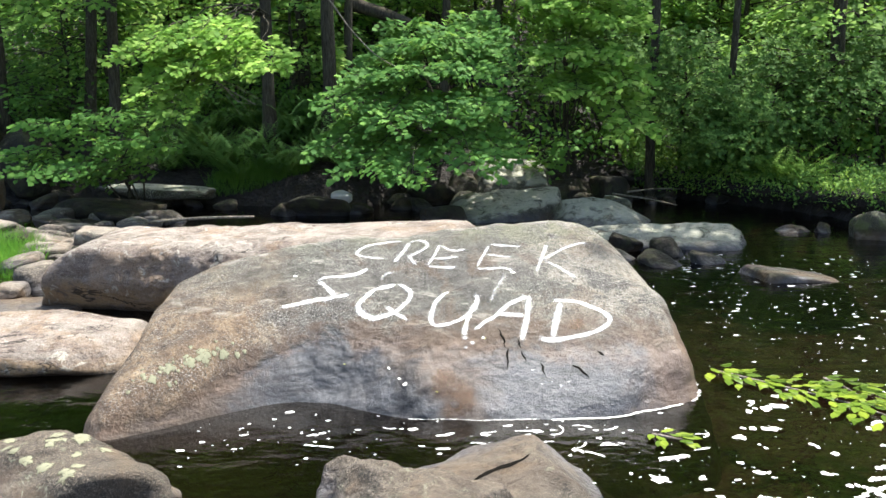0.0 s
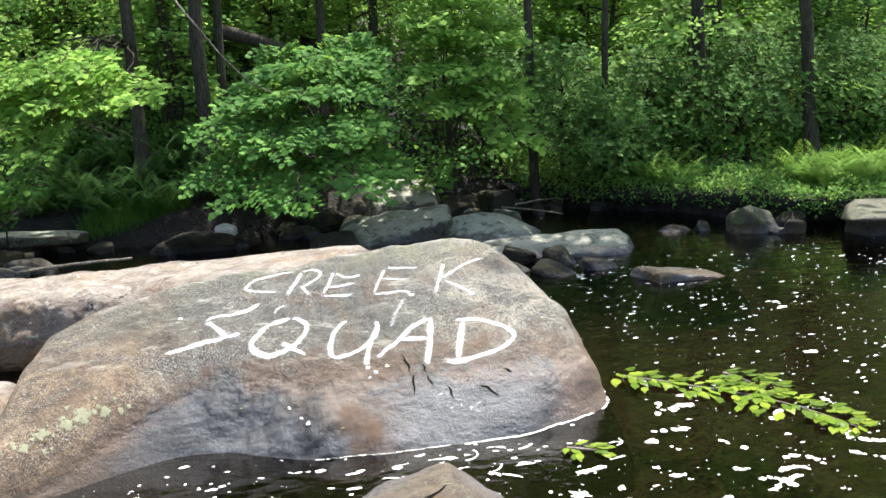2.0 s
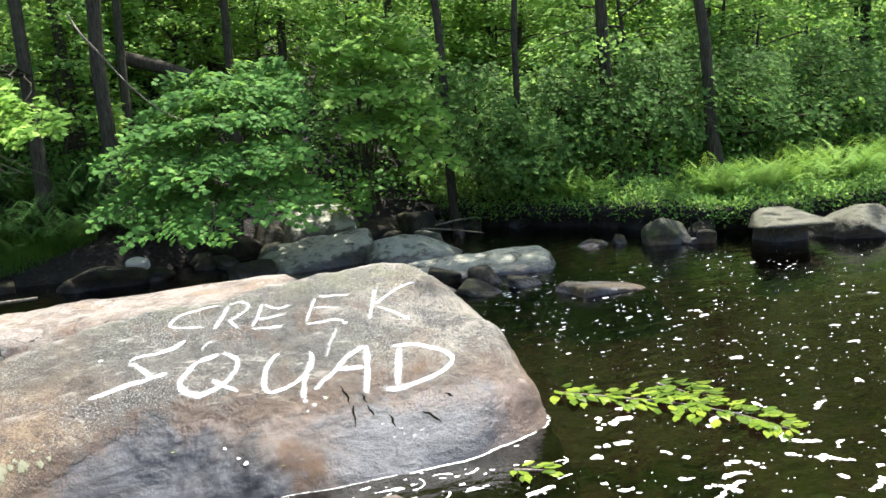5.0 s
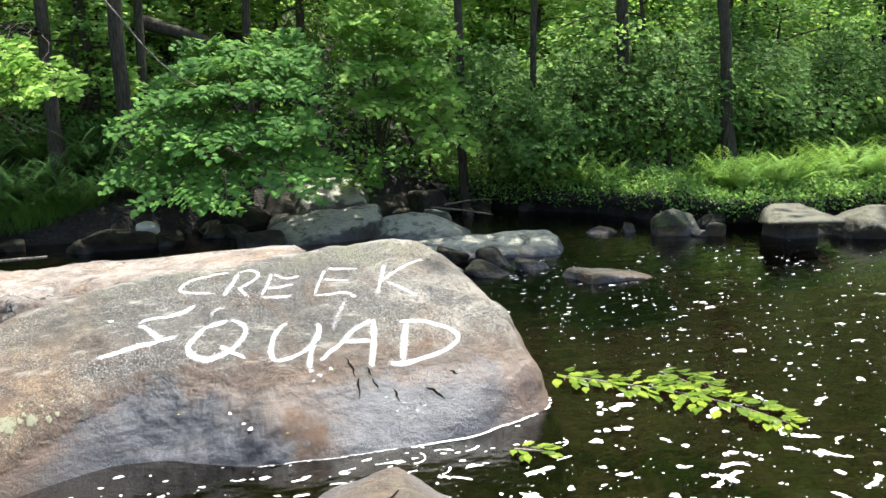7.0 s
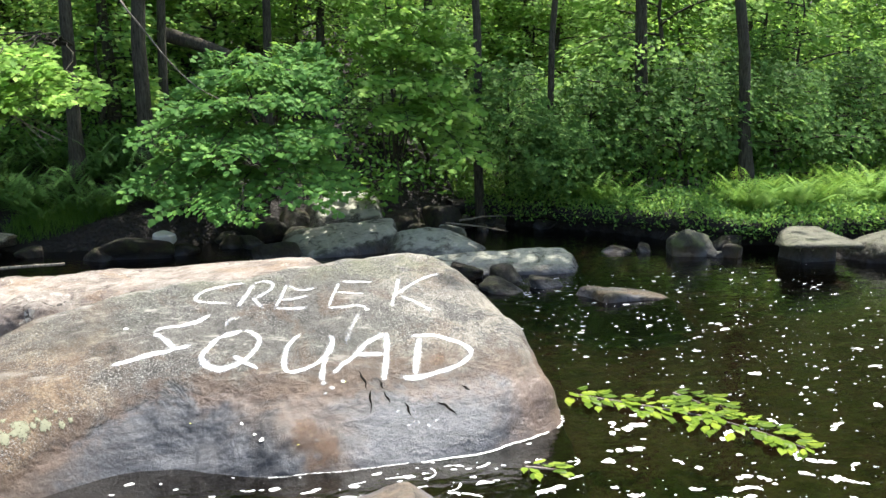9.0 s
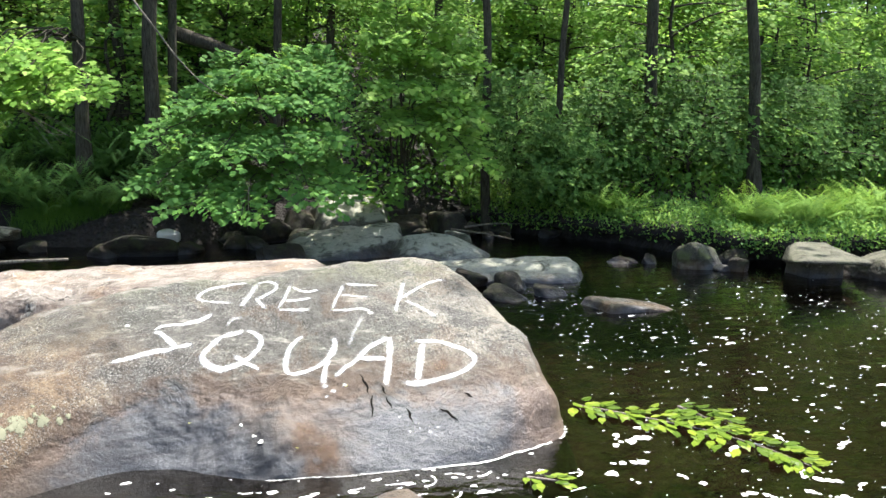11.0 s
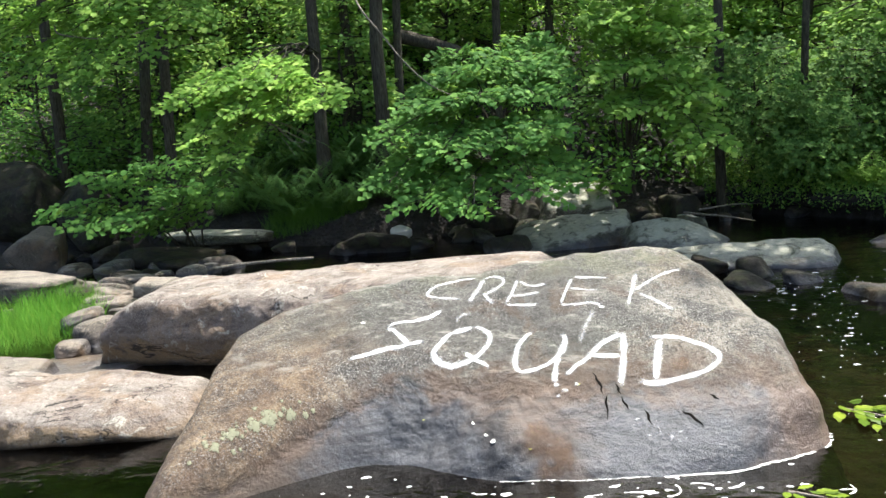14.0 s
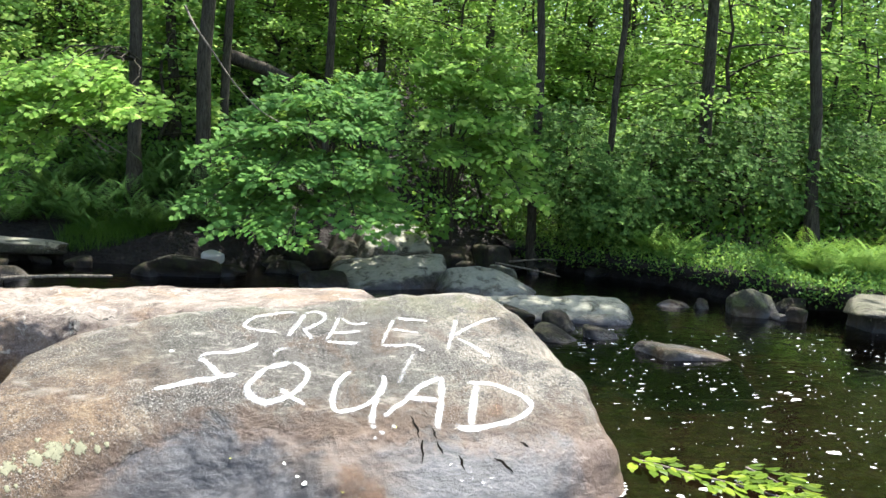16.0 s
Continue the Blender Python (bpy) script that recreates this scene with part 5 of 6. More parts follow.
def glide(points, step):
    """A smooth line through points, with a place every step metres."""
    p = np.array(points, float)
    q = np.concatenate([[2 * p[0] - p[1]], p, [2 * p[-1] - p[-2]]])
    out = []
    for a, b, c, d in zip(q, q[1:], q[2:], q[3:]):
        n = max(2, int(np.linalg.norm(c - b) / step))
        t = np.linspace(0, 1, n, endpoint=False)[:, None]
        out.append(0.5 * (2 * b + (c - a) * t + (2 * a - 5 * b + 4 * c - d) * t**2 + (3 * b - a - 3 * c + d) * t**3))
    return np.concatenate([*out, p[-1:]])


def stroke_mesh(name, strokes, width, material, faces, strength=1.0, lift=0.004, taper=False):
    """Bands that lie on a stone along the strokes; their cover fades from the middle to the edge."""
    V, F, cover, base = [], [], [], 0
    across = np.array([-1.0, -0.5, 0.0, 0.5, 1.0])
    fade = np.array([0.0, 0.62, 1.0, 0.62, 0.0])
    for n, stroke in enumerate(strokes):
        line = glide(stroke, 0.014)
        way = unit(np.gradient(line, axis=0))
        side = np.stack([-way[:, 1], way[:, 0]], -1)
        wob = np.array([1 + 0.5 * noise.noise(Vector((14 * a, 14 * b, n))) for a, b in line])
        if taper:
            wob *= np.sin(np.pi * np.linspace(0.04, 0.96, len(line)))
        rows = 0
        for k in range(len(line)):
            ring = [drop(faces, *(line[k] + side[k] * a * width * wob[k]), lift) for a in across]
            if any(v is None for v in ring):
                continue
            V.extend(ring)
            end = min(1.0, 0.35 + 0.3 * min(k, len(line) - 1 - k))
            cover.extend(strength * fade * end)
            rows += 1
        for r in range(rows - 1):
            for j in range(4):
                a = base + r * 5 + j
                F.append((a, a + 1, a + 6, a + 5))
        base += rows * 5
    me = mesh_of(name, np.array(V), np.array(F), material)
    me.attributes.new("cover", "FLOAT", "POINT").data.foreach_set("value", np.array(cover, np.float32))
    return me


def patch_mesh(name, spots, material, faces, seed=0, lift=0.004, strength=1.0):
    """Ragged flat crusts on a stone: each spot is (x, y, radius)."""
    V, F, cover, base = [], [], [], 0
    for n, (x, y, r) in enumerate(spots):
        mid = drop(faces, x, y, lift)
        V.append(mid), cover.append(strength)
        for ring, size in enumerate((0.55, 1.0)):
            for k in range(16):
                a = 2 * np.pi * k / 16
                wob = 0.75 + 0.55 * noise.noise(Vector((2.2 * np.cos(a), 2.2 * np.sin(a), 7.3 * n + seed)))
                q = drop(faces, x + r * size * wob * np.cos(a), y + r * size * wob * np.sin(a), lift if ring == 0 else 0.001)
                V.append(mid if q is None else q)
                cover.append(strength * (0.85 if ring == 0 else 0.0))
        for k in range(16):
            j = (k + 1) % 16
            F.append((base, base + 1 + k, base + 1 + j, base + 1 + j))
            F.append((base + 1 + k, base + 17 + k, base + 17 + j, base + 1 + j))
        base += 33
    tri = np.array([f[:3] for f in F[0::2]])
    quad = np.array(F[1::2])
    me = mesh_of(name, np.array(V), [tri, quad], material)
    me.attributes.new("cover", "FLOAT", "POINT").data.foreach_set("value", np.array(cover, np.float32))
    return me


def cover_material(name, colour, rough, ragged, lo, hi, scale):
    """A thin crust or stain that breaks up over the grain of the stone below."""
    m = Nodes(name)
    cover = m.add("ShaderNodeAttribute")
    cover.attribute_name = "cover"
    where = m.add("ShaderNodeNewGeometry").outputs["Position"]
    worn = m.math("MULTIPLY", m.math("SUBTRACT", m.noise(scale, 6, 0.72, where), 0.5), ragged)
    fac = m.step(m.math("ADD", cover.outputs["Fac"], worn), lo, hi)
    m.put(m.bsdf, "Base Color", m.mix(m.noise(scale * 0.6, 5, 0.7, where), tuple(0.65 * c for c in colour), tuple(min(0.85, 1.25 * c) for c in colour)))
    m.put(m.bsdf, "Roughness", rough)
    clear = m.add("ShaderNodeBsdfTransparent")
    both = m.add("ShaderNodeMixShader", Fac=fac)
    m.tree.links.new(clear.outputs[0], both.inputs[1])
    m.tree.links.new(m.bsdf.outputs[0], both.inputs[2])
    m.tree.links.new(both.outputs[0], m.out.inputs["Surface"])
    return m.mat


CRUST = cover_material("lichen_crust", (0.16, 0.157, 0.10), 0.95, 3.6, 0.25, 0.75, 55)
RUST = cover_material("rust_stain", (0.120, 0.068, 0.036), 0.8, 1.7, 0.15, 1.9, 14)
WET_SHEEN = cover_material("painted_sheen", (0.5, 0.5, 0.5), 0.6, 2.6, 0.45, 0.9, 60)


def letter(char, width, *strokes):
    part("painted_letter", stroke_mesh("painted_letter", strokes, 1.02 * width, PAINT, BOULDER_FACES, 0.80 if strokes[0][0][1] > 4.62 else 1.0), boulder, "hand-painted white letter " + char)


letter("C", 0.020,
       [(-0.339, 4.902), (-0.448, 4.888), (-0.557, 4.84), (-0.625, 4.767), (-0.634, 4.725), (-0.571, 4.703), (-0.428, 4.686)])
letter("R", 0.024,
       [(-0.293, 4.889), (-0.338, 4.772), (-0.387, 4.653)],
       [(-0.307, 4.879), (-0.238, 4.908), (-0.181, 4.86), (-0.188, 4.804), (-0.239, 4.766), (-0.3, 4.733)],
       [(-0.3, 4.744), (-0.272, 4.693), (-0.235, 4.644)])
letter("E", 0.018,
       [(-0.091, 4.855), (-0.126, 4.722), (-0.172, 4.637)],
       [(-0.091, 4.842), (-0.015, 4.782), (0.09, 4.804)],
       [(-0.137, 4.702), (-0.052, 4.698), (0.044, 4.714)],
       [(-0.172, 4.637), (-0.071, 4.619), (0.03, 4.606)])
letter("E", 0.018,
       [(0.234, 4.834), (0.198, 4.727), (0.153, 4.563)],
       [(0.234, 4.84), (0.341, 4.839), (0.455, 4.829)],
       [(0.198, 4.727), (0.295, 4.72), (0.384, 4.689)],
       [(0.139, 4.562), (0.247, 4.543), (0.335, 4.54), (0.386, 4.513)])
letter("K", 0.020,
       [(0.62, 4.862), (0.57, 4.686), (0.523, 4.517)],
       [(0.572, 4.676), (0.717, 4.796), (0.819, 4.854), (0.893, 4.867)],
       [(0.592, 4.668), (0.679, 4.566), (0.768, 4.454)])
letter("S", 0.023,
       [(-0.533, 4.583), (-0.658, 4.455), (-0.832, 4.376)],
       [(-0.831, 4.372), (-0.744, 4.281), (-0.686, 4.214)],
       [(-0.608, 4.249), (-0.721, 4.209), (-0.858, 4.159), (-1.006, 4.09)])
letter("Q", 0.026,
       [(-0.347, 4.438), (-0.451, 4.362), (-0.53, 4.21), (-0.548, 4.137), (-0.484, 4.086), (-0.378, 4.113), (-0.292, 4.209), (-0.253, 4.335), (-0.289, 4.415), (-0.347, 4.438)],
       [(-0.39, 4.186), (-0.335, 4.144), (-0.247, 4.073)])
letter("U", 0.026,
       [(-0.018, 4.376), (-0.087, 4.267), (-0.116, 4.135), (-0.102, 4.03), (-0.036, 4.026), (0.04, 4.056), (0.104, 4.119), (0.152, 4.237), (0.143, 4.298)],
       [(0.113, 4.119), (0.089, 4.012), (0.077, 3.891)])
letter("A", 0.026,
       [(0.458, 4.28), (0.328, 4.185), (0.222, 4.045), (0.133, 3.941)],
       [(0.466, 4.292), (0.439, 4.08), (0.396, 3.889)],
       [(0.25, 4.126), (0.336, 4.105), (0.434, 4.089)])
letter("D", 0.027,
       [(0.646, 4.22), (0.609, 4.079), (0.573, 3.92)],
       [(0.594, 4.246), (0.737, 4.218), (0.87, 4.143), (0.911, 4.049), (0.849, 3.974), (0.746, 3.93), (0.601, 3.903), (0.495, 3.927)])
part("paint_smear", stroke_mesh("paint_smear", [[(0.33, 4.491), (0.269, 4.333), (0.225, 4.206)]], 0.026, PAINT, BOULDER_FACES, 0.52), boulder, "faint thin smear of white paint")
part("paint_smear", stroke_mesh("paint_smear", [[(-0.358, 4.575), (-0.429, 4.518), (-0.45, 4.448)]], 0.02, PAINT, BOULDER_FACES, 0.55), boulder, "faint thin smear of white paint")
for k, spot in enumerate([(0.085, 3.875, 0.03), (0.125, 3.83, 0.026), (0.185, 3.87, 0.022), (0.09, 3.80, 0.018)]):
    part("paint_drip", patch_mesh("paint_drip", [spot], PAINT, BOULDER_FACES, 3 + k, 0.004, 0.7), boulder, "broken dab of white paint")
# White patches paint the sheen on the damp front as colour.
part("painted_sheen", patch_mesh("painted_sheen", [(0.52, 3.66, 0.10), (0.62, 3.62, 0.08), (0.45, 3.70, 0.05)], WET_SHEEN, BOULDER_FACES, 5, 0.003, 0.42), boulder, "white sheen painted on the damp stone")
part("rust_stain", patch_mesh("rust_stain", [(0.03, 3.57, 0.17), (-0.03, 3.63, 0.12), (0.10, 3.54, 0.10)], RUST, BOULDER_FACES, 8, 0.003), boulder, "rusty orange stain on the stone")
part("rust_stain", patch_mesh("rust_stain", [(0.72, 4.03, 0.10)], RUST, BOULDER_FACES, 9, 0.003), boulder, "rusty orange stain on the stone")
# Each crack is a flat band with its inner shade as colour.
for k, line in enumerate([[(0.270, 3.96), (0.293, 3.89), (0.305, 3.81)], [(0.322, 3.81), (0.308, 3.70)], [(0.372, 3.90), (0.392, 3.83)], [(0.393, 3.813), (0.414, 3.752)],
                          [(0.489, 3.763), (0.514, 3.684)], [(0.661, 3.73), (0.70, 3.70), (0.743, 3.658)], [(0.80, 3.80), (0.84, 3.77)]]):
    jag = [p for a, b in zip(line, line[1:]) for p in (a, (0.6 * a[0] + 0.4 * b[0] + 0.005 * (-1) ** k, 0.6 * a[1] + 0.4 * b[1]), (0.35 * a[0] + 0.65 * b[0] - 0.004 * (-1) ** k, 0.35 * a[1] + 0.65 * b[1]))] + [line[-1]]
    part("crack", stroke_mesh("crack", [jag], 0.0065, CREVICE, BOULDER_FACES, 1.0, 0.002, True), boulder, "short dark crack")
rng = np.random.default_rng(41)
spots = [(-1.32, 3.674, 0.07), (-1.462, 3.555, 0.05), (-1.376, 3.61, 0.05), (-1.522, 3.475, 0.04), (-1.227, 3.719, 0.045), (-1.159, 3.745, 0.025)]
spots += [(-1.42 + s + rng.normal(0, 0.03), 3.59 + 0.75 * s + rng.normal(0, 0.05), rng.uniform(0.008, 0.026)) for s in rng.normal(0, 0.13, 30)]
for k, spot in enumerate(s for s in spots if drop(BOULDER_FACES, s[0], s[1]) is not None):
    part("lichen", patch_mesh("lichen", [spot], CRUST, BOULDER_FACES, 2 + k), boulder, "crusty pale yellow-green lichen")

flat_rock = bpy.data.objects["creek_rock"]
laid = flat_rock.matrix_world
flat_faces = BVHTree.FromPolygons([laid @ v.co for v in flat_rock.data.vertices], [tuple(p.vertices) for p in flat_rock.data.polygons])
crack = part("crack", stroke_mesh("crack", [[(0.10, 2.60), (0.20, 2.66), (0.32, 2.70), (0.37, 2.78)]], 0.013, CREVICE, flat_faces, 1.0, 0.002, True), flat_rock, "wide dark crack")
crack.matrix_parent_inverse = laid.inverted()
near_rock = bpy.data.objects["lichen_rock"]
turned = near_rock.matrix_world
near_faces = BVHTree.FromPolygons([turned @ v.co for v in near_rock.data.vertices], [tuple(p.vertices) for p in near_rock.data.polygons])
spots = [(-1.5 + rng.normal(0, 0.16), 2.5 + rng.normal(0, 0.12), rng.uniform(0.015, 0.06)) for _ in range(34)]
for k, spot in enumerate(s for s in spots if drop(near_faces, s[0], s[1]) is not None):
    crust = part("lichen", patch_mesh("lichen", [spot], CRUST, near_faces, 4 + k), near_rock, "crusty pale green lichen")
    crust.matrix_parent_inverse = turned.inverted()


def fallen(name, x, y, size, turn, shape, material, label, faces=BOULDER_FACES):
    at = drop(faces, x, y, 0.006)
    n = faces.ray_cast(Vector((x, y, 3)), Vector((0, 0, -1)))[1]
    V, F = leaves(np.zeros((1, 3)), np.array([[np.cos(turn), np.sin(turn), 0.0]]), np.array([n]), size, shape)
    thick = np.concatenate([V, V - 0.002 * np.array(n)])
    ob = new(name, mesh_of(name, thick, np.concatenate([F, F[:, ::-1] + len(V)]), material))
    ob.location = at
    return tagged(ob, label, "leaf", "leaves on the boulder")


LEAF_YELLOW = leaf_material("yellowing_leaf", [(0.35, 0.36, 0.08), (0.45, 0.45, 0.12)], 0.2)
for x, y, size, turn, mat, label in [(-0.335, 3.745, 0.045, 0.4, PETAL, "small whitish fallen petal on the boulder"), (-0.27, 3.65, 0.055, 0.6, PETAL, "small whitish fallen petal on the boulder"),
                                     (-0.218, 3.59, 0.04, 2.2, PETAL, "small whitish fallen petal on the boulder"), (-0.585, 3.825, 0.04, 1.2, LEAF_YELLOW, "small yellow-green fallen leaf on the boulder"),
                                     (-0.057, 3.558, 0.04, 1.9, LEAF_YELLOW, "small yellow-green fallen leaf on the boulder"), (0.19, 3.86, 0.05, 1.7, LEAF_YELLOW, "small yellow-green fallen leaf on the boulder"),
                                     (0.36, 4.50, 0.035, 0.2, PETAL, "small whitish fallen petal on the boulder"), (-1.0, 4.46, 0.03, 0.2, PETAL, "small whitish fallen petal on the boulder")]:
    fallen("fallen_leaf", x, y, size, turn, OVAL * (1, 1.3, 1), mat, label)


# ---- on the water ----
def foam_blob(x, y, r, turn, stretch, n):
    """One raft of foam with a ragged outline and a domed top."""
    a = np.linspace(0, 2 * np.pi, 14, endpoint=False)
    wob = np.array([0.72 + 0.75 * noise.noise(Vector((1.5 * np.cos(t), 1.5 * np.sin(t), 3.7 * n))) + 0.25 * noise.noise(Vector((4 * np.cos(t), 4 * np.sin(t), 1.9 * n))) for t in a])
    u, v = r * wob * np.cos(a) * stretch, r * wob * np.sin(a)
    ring = np.stack([x + u * np.cos(turn) - v * np.sin(turn), y + u * np.sin(turn) + v * np.cos(turn), np.full(14, 0.002)], -1)
    inner = np.stack([x + 0.7 * (ring[:, 0] - x), y + 0.7 * (ring[:, 1] - y), np.full(14, 0.002 + 0.10 * min(r, 0.06))], -1)
    return np.concatenate([ring, inner])


def foam_mesh(name, blobs):
    V, Q, T, base = [], [], [], 0
    for n, blob in enumerate(blobs):
        V.append(foam_blob(*blob, n))
        for k in range(14):
            j = (k + 1) % 14
            Q.append((base + k, base + j, base + 14 + j, base + 14 + k))
        T.append([base + 14 + k for k in range(14)])
        base += 28
    return mesh_of(name, np.concatenate(V), [np.array(Q), np.array(T)], FOAM)


rng = np.random.default_rng(51)
blobs = []


def open_water(x, y):
    return drop(BOULDER_FACES, x, y) is None or drop(BOULDER_FACES, x, y)[2] < -0.02


for _ in range(1150):
    y = 1.6 + 6.4 * rng.uniform(0, 1) ** 1.5
    x = rng.uniform(0.35, 1.25 + 0.75 * y)
    if (x < 1.5 and y > 3.2) or rng.uniform() < 0.35 * (np.sin(1.7 * x + 1.1 * y) + 0.6):
        continue
    blobs.append((x, y, (1.0 if y < 4 else 0.7) * min(0.05, 0.0055 * np.exp(rng.normal(0.0, 0.6))), rng.uniform(-0.5, 0.5), rng.uniform(1.0, 2.0)))
for _ in range(46):
    x, y, turn, bend = rng.uniform(0.75, 3.1), rng.uniform(1.8, 3.7), rng.uniform(-1.5, 1.5), rng.uniform(-0.45, 0.45)
    size = rng.uniform(0.014, 0.034)
    for _ in range(rng.integers(1, 7)):
        if not (x < 1.45 and y > 3.2):
            blobs.append((x, y, size * rng.uniform(0.5, 1.15), turn, rng.uniform(0.9, 1.6)))
        turn += bend
        x, y = x + 1.5 * size * np.cos(turn) + rng.normal(0, 0.006), y + 1.5 * size * np.sin(turn) + rng.normal(0, 0.006)
for _ in range(20):
    x, y, turn, bend = rng.uniform(1.0, 2.4), rng.uniform(2.1, 2.95), rng.uniform(-1.5, 1.5), rng.uniform(-0.5, 0.5)
    size = rng.uniform(0.010, 0.024)
    for _ in range(rng.integers(4, 11)):
        blobs.append((x, y, size * rng.uniform(0.4, 1.15), turn, rng.uniform(0.9, 1.7)))
        turn += bend
        x, y = x + 1.5 * size * np.cos(turn) + rng.normal(0, 0.005), y + 1.5 * size * np.sin(turn) + rng.normal(0, 0.005)
for _ in range(650):
    y = 1.7 + 5.0 * rng.uniform(0, 1) ** 1.4
    x = rng.uniform(0.6, 1.3 + 0.7 * y)
    if x > 1.5 or y < 3.2:
        blobs.append((x, y, rng.uniform(0.0016, 0.0038), rng.uniform(-0.4, 0.4), rng.uniform(1.0, 1.8)))
for _ in range(26):
    blobs.append((rng.uniform(0.9, 3.4), rng.uniform(1.9, 4.3), rng.uniform(0.016, 0.040), rng.uniform(-1.5, 1.5), rng.uniform(0.9, 1.5)))
for _ in range(110):
    x, y = rng.uniform(-1.25, 1.15), rng.normal(3.25, 0.15)
    if open_water(x, y) and y < 3.62:
        blobs.append((x, y, min(0.022, 0.0042 * np.exp(rng.normal(0.1, 0.6))), rng.uniform(-0.3, 0.4), rng.uniform(1.2, 2.6)))
for _ in range(15):
    x, y, turn, bend = rng.uniform(-1.0, 1.25), rng.uniform(3.08, 3.42), rng.uniform(-0.3, 0.5), rng.uniform(-0.35, 0.35)
    size = rng.uniform(0.005, 0.011)
    for _ in range(rng.integers(3, 9)):
        if open_water(x, y):
            blobs.append((x, y, size * rng.uniform(0.5, 1.2), turn, rng.uniform(1.5, 3.0)))
        turn += bend
        x, y = x + 2.2 * size * np.cos(turn), y + 2.2 * size * np.sin(turn)
for _ in range(280):
    blobs.append((rng.uniform(1.9, 5.0), rng.uniform(3.8, 8.0), 0.0055 * np.exp(rng.normal(0, 0.55)), rng.uniform(-0.3, 0.3), rng.uniform(1.6, 3.4)))
tagged(new("foam", foam_mesh("foam", blobs)), "white foam flecks drifting on the dark water", "foam", kind="stuff")
rim = []
for x in np.arange(-0.2, 1.42, 0.009):
    hit = BOULDER_FACES.ray_cast(Vector((x, 2.4, 0.004)), Vector((0, 1, 0)))[0]
    if hit is not None and noise.noise(Vector((9 * x, 0, 3))) > -0.25:
        rim.append((x, hit.y - 0.008 + rng.normal(0, 0.003), rng.uniform(0.003, 0.009) * (0.5 + 0.6 * (x > 0.5)), rng.uniform(-0.1, 0.4), 2.4))
tagged(new("foam_line", foam_mesh("foam_line", rim)), "thin white foam line along the boulder's waterline", "foam", kind="stuff")


def leaf_card(seed, shape, bend):
    """One lobed leaf with thickness, slightly curled."""
    k = np.random.default_rng(seed)
    top = shape.copy()
    top[:, 2] += bend * (top[:, 0] - 0.5) ** 2 + k.normal(0, 0.02, len(top))
    V = np.concatenate([top, top - (0, 0, 0.012)])
    n = len(top)
    side = np.array([(i, (i + 1) % n, n + (i + 1) % n, n + i) for i in range(n)])
    return mesh_of("leaf", V, [np.array([range(n)]), np.array([range(2 * n - 1, n - 1, -1)]), side], FALLEN_LEAF, False)


BLADE = np.array([(0, 0, 0), (0.14, 0.13, 0.01), (0.24, 0.19, 0.0), (0.36, 0.19, 0.015), (0.46, 0.25, 0.0), (0.58, 0.21, 0.015), (0.68, 0.22, 0.0), (0.82, 0.11, 0.01), (1, 0, -0.03)])
BLADE = np.concatenate([BLADE, BLADE[-2:0:-1] * (1, -1, 1)])
CARDS = [leaf_card(k, BLADE * (1, 1.0 - 0.06 * k, 1), 0.2 * (k - 1.5)) for k in range(4)]


def floating_branch(name, line, count, size, spread, seed, label):
    rng = np.random.default_rng(seed)
    thing = new(name)
    thing.location = (line[0][0], line[0][1], 0)
    pts = glide([(x - line[0][0], y - line[0][1], z) for x, y, z in line], 0.05)
    woody("twig", [(pts, np.linspace(0.008, 0.003, len(pts)))], thing, BARK_DRY, 6)
    for k in range(count):
        s = (k + rng.uniform(0, 1)) / count
        at = pts[int(s * (len(pts) - 1))]
        way = pts[min(len(pts) - 1, int(s * (len(pts) - 1)) + 1)] - pts[max(0, int(s * (len(pts) - 1)) - 1)]
        turn = np.degrees(np.arctan2(way[1], way[0])) + (1 if k % 2 else -1) * rng.uniform(15, 85)
        off = rng.uniform(0, 1) * spread * np.sin(np.pi * (0.15 + 0.8 * s))
        r = np.radians(turn)
        ob = new("leaf", CARDS[k % 4])
        ob.parent = thing
        ob.matrix_basis = pose(at[0] + off * np.cos(r), at[1] + off * np.sin(r), at[2] + rng.uniform(0.002, 0.014), rng.uniform(-8, 8), rng.uniform(-6, 5), turn) @ Matrix.Scale(size * rng.uniform(0.7, 1.15), 4)
    return tagged(thing, label, "branch")


floating_branch("floating_branch", [(1.56, 4.24, 0.01), (1.85, 3.98, 0.012), (2.12, 3.72, 0.012), (2.30, 3.45, 0.01), (2.42, 3.15, 0.006)], 135, 0.112, 0.20, 61, "fresh yellow-green leafy branch floating on the creek")
floating_branch("floating_branch", [(2.16, 4.1, 0.012), (2.22, 3.9, 0.014), (2.24, 3.66, 0.01)], 44, 0.118, 0.17, 62, "short leafy side shoot floating on the creek")
floating_branch("floating_sprig", [(1.00, 3.30, 0.006), (1.08, 3.26, 0.008), (1.17, 3.22, 0.006)], 14, 0.09, 0.07, 63, "small yellow-green leaf sprig floating by the boulder")


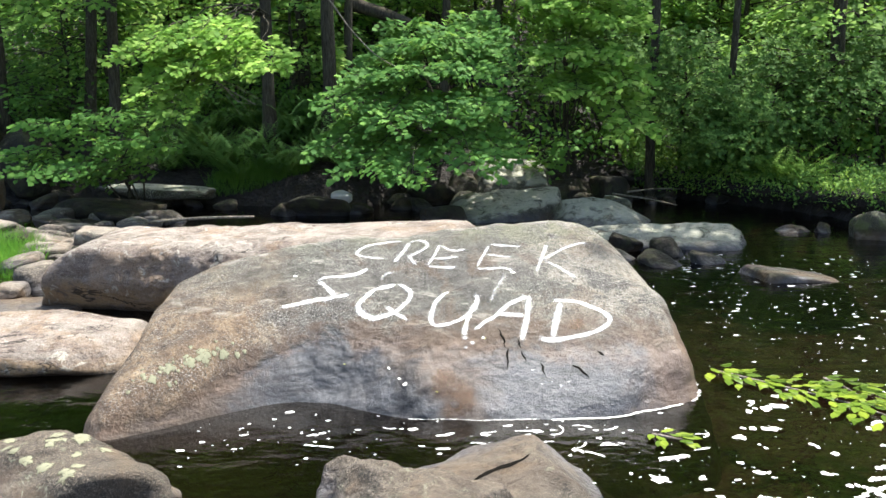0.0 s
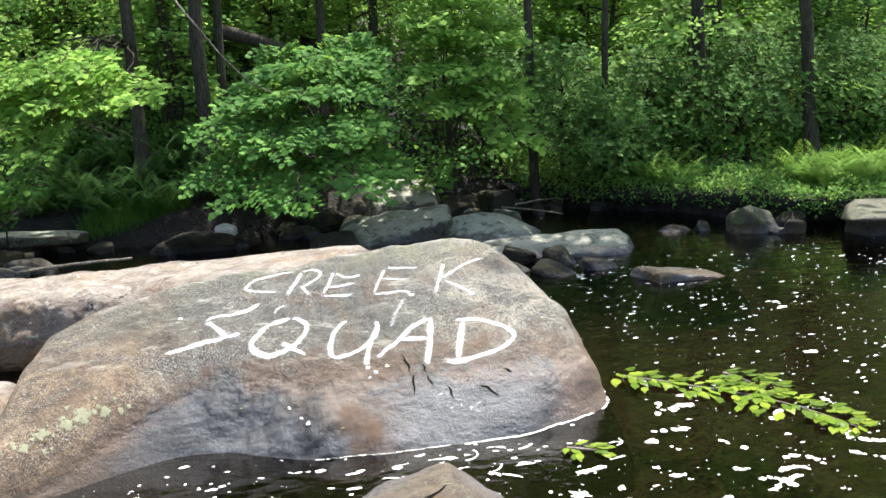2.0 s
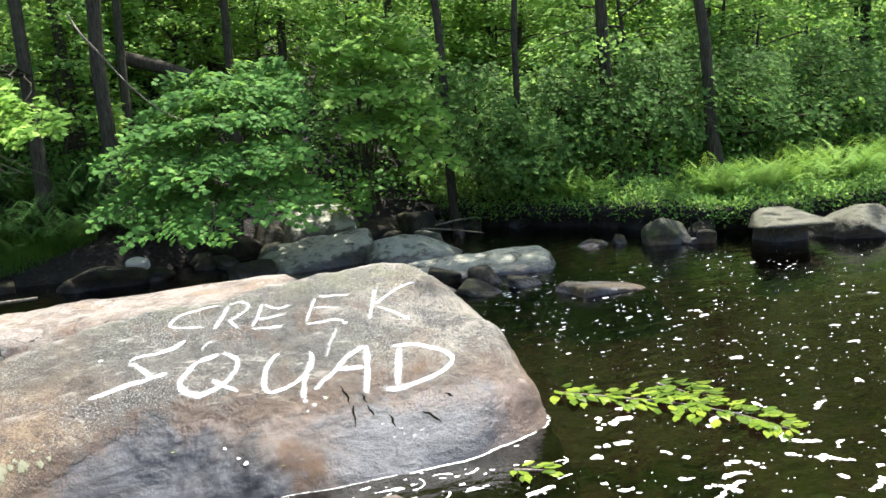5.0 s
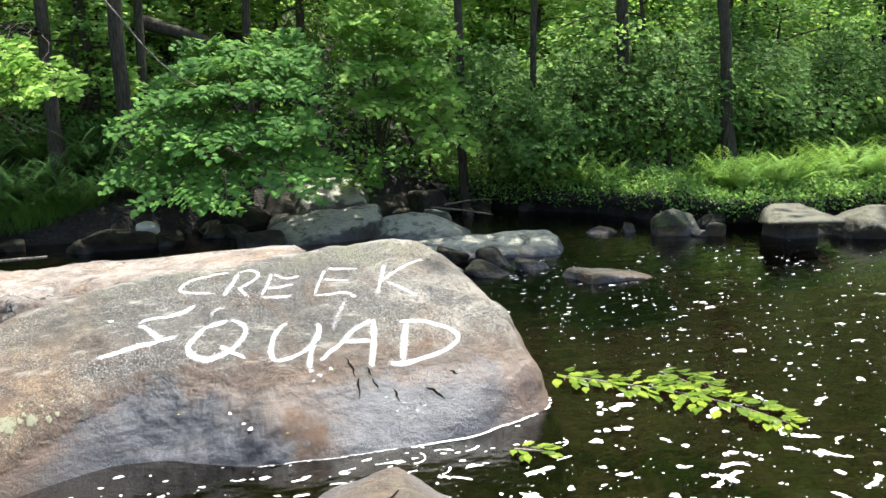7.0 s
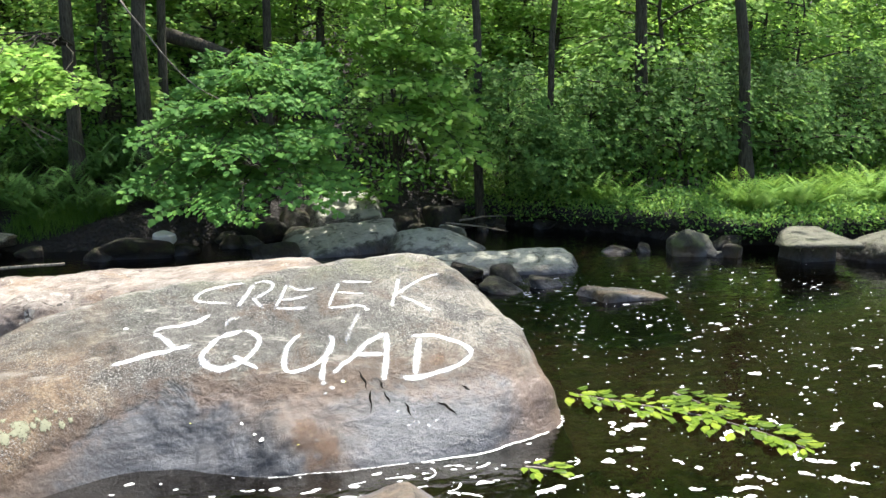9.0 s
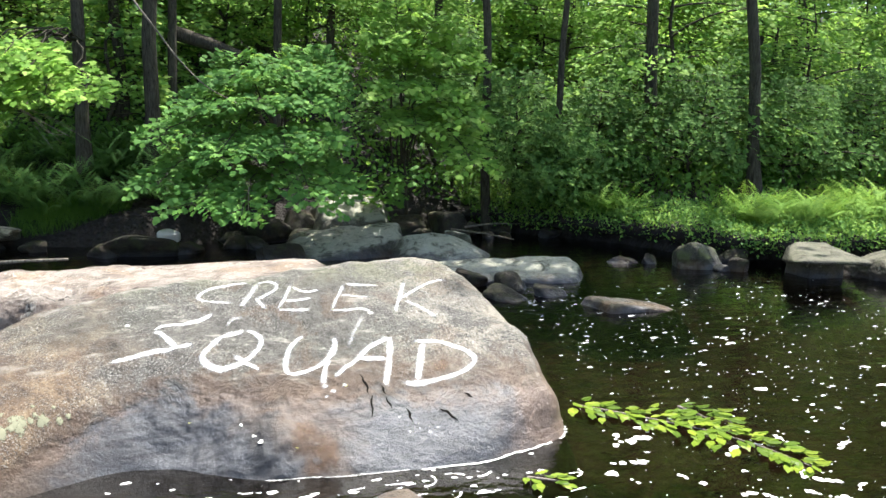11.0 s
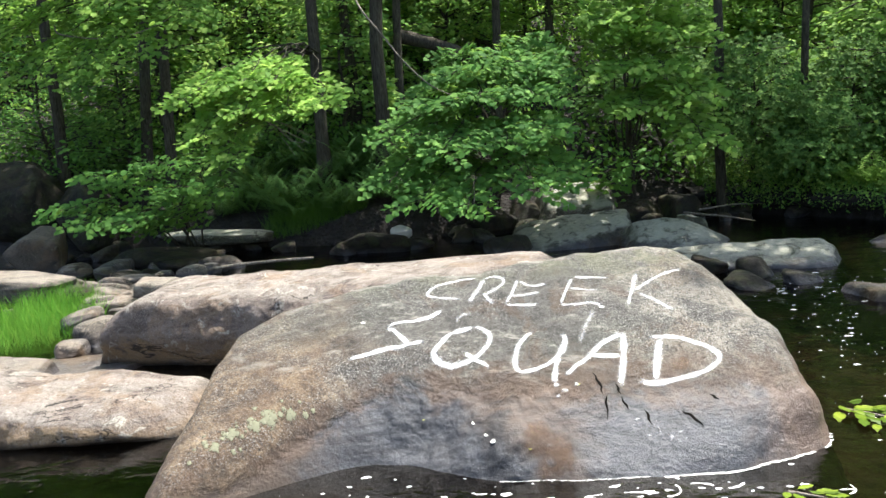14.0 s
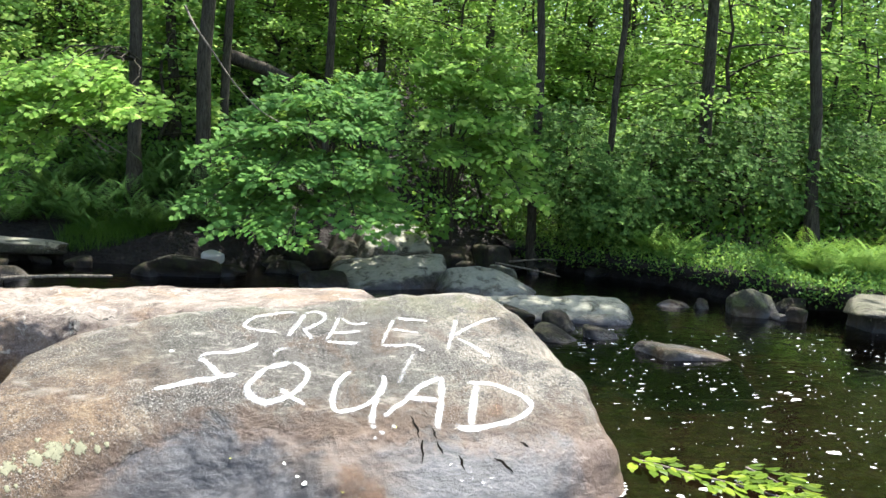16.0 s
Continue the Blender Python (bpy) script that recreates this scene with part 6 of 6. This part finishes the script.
# ---- bare twigs and sticks ----
def twig(name, points, radius, material, label):
    line = glide(points, 0.06)
    V, F = tubes([(line, radius * np.linspace(1, 0.35, len(line)))], 5)
    return tagged(new(name, mesh_of(name, V, F, material)), label, "twig")


twig("dead_branch", [(-2.1, 10.6, 3.45), (-1.92, 10.2, 3.17), (-1.68, 10.2, 2.84), (-1.44, 10.2, 2.51), (-1.13, 10.2, 2.2), (-0.77, 10.2, 2.0)], 0.016, BARK_DRY, "thin bare pale branch arching down over the bush")
twig("dead_branch", [(-3.3, 10.6, 2.0), (-3.07, 9.6, 1.87), (-2.84, 9.5, 1.74), (-2.56, 9.5, 1.58)], 0.013, BARK_DRY, "thin bare grey branch below the sapling")
twig("dead_branch", [(-3.0, 9.55, 1.84), (-2.76, 9.45, 1.62), (-2.6, 9.4, 1.60)], 0.008, BARK_DRY, "thin bare grey twig below the sapling")
for tip in ((-2.62, 9.4, 1.50), (-2.5, 9.45, 1.66), (-2.72, 9.4, 1.44), (-2.42, 9.5, 1.58)):
    mid = (0.45 * -3.18 + 0.55 * tip[0], 9.55, 0.45 * 1.95 + 0.55 * tip[2] + 0.02)
    twig("dead_twig", [(-3.18, 9.7, 1.95), mid, tip], 0.005, BARK_DRY, "thin bare grey twig fanning out below the sapling")
twig("hanging_vine", [(-6.6, 11.2, 3.5), (-6.42, 11, 3.35), (-5.93, 11, 3.25), (-5.42, 11, 3.25), (-5.0, 11, 3.35), (-4.8, 11.2, 3.5)], 0.014, BARK_DRY, "pale vine looped between branches")
twig("hanging_twig", [(-0.62, 9.6, 1.0), (-0.63, 9.6, 0.77), (-0.65, 9.6, 0.49)], 0.006, BARK_DRY, "thin twig hanging from the maple bush")
twig("driftwood", [(2.3, 12.2, 0.16), (2.75, 11.56, 0.15), (3.06, 11.07, 0.12)], 0.02, BARK_DRY, "thin bare stick on the shore stones")
twig("driftwood", [(2.6, 12.4, 0.16), (3.1, 12.5, 0.2), (3.6, 12.6, 0.18)], 0.02, BARK_DRY, "thin bare stick on the shore stones")
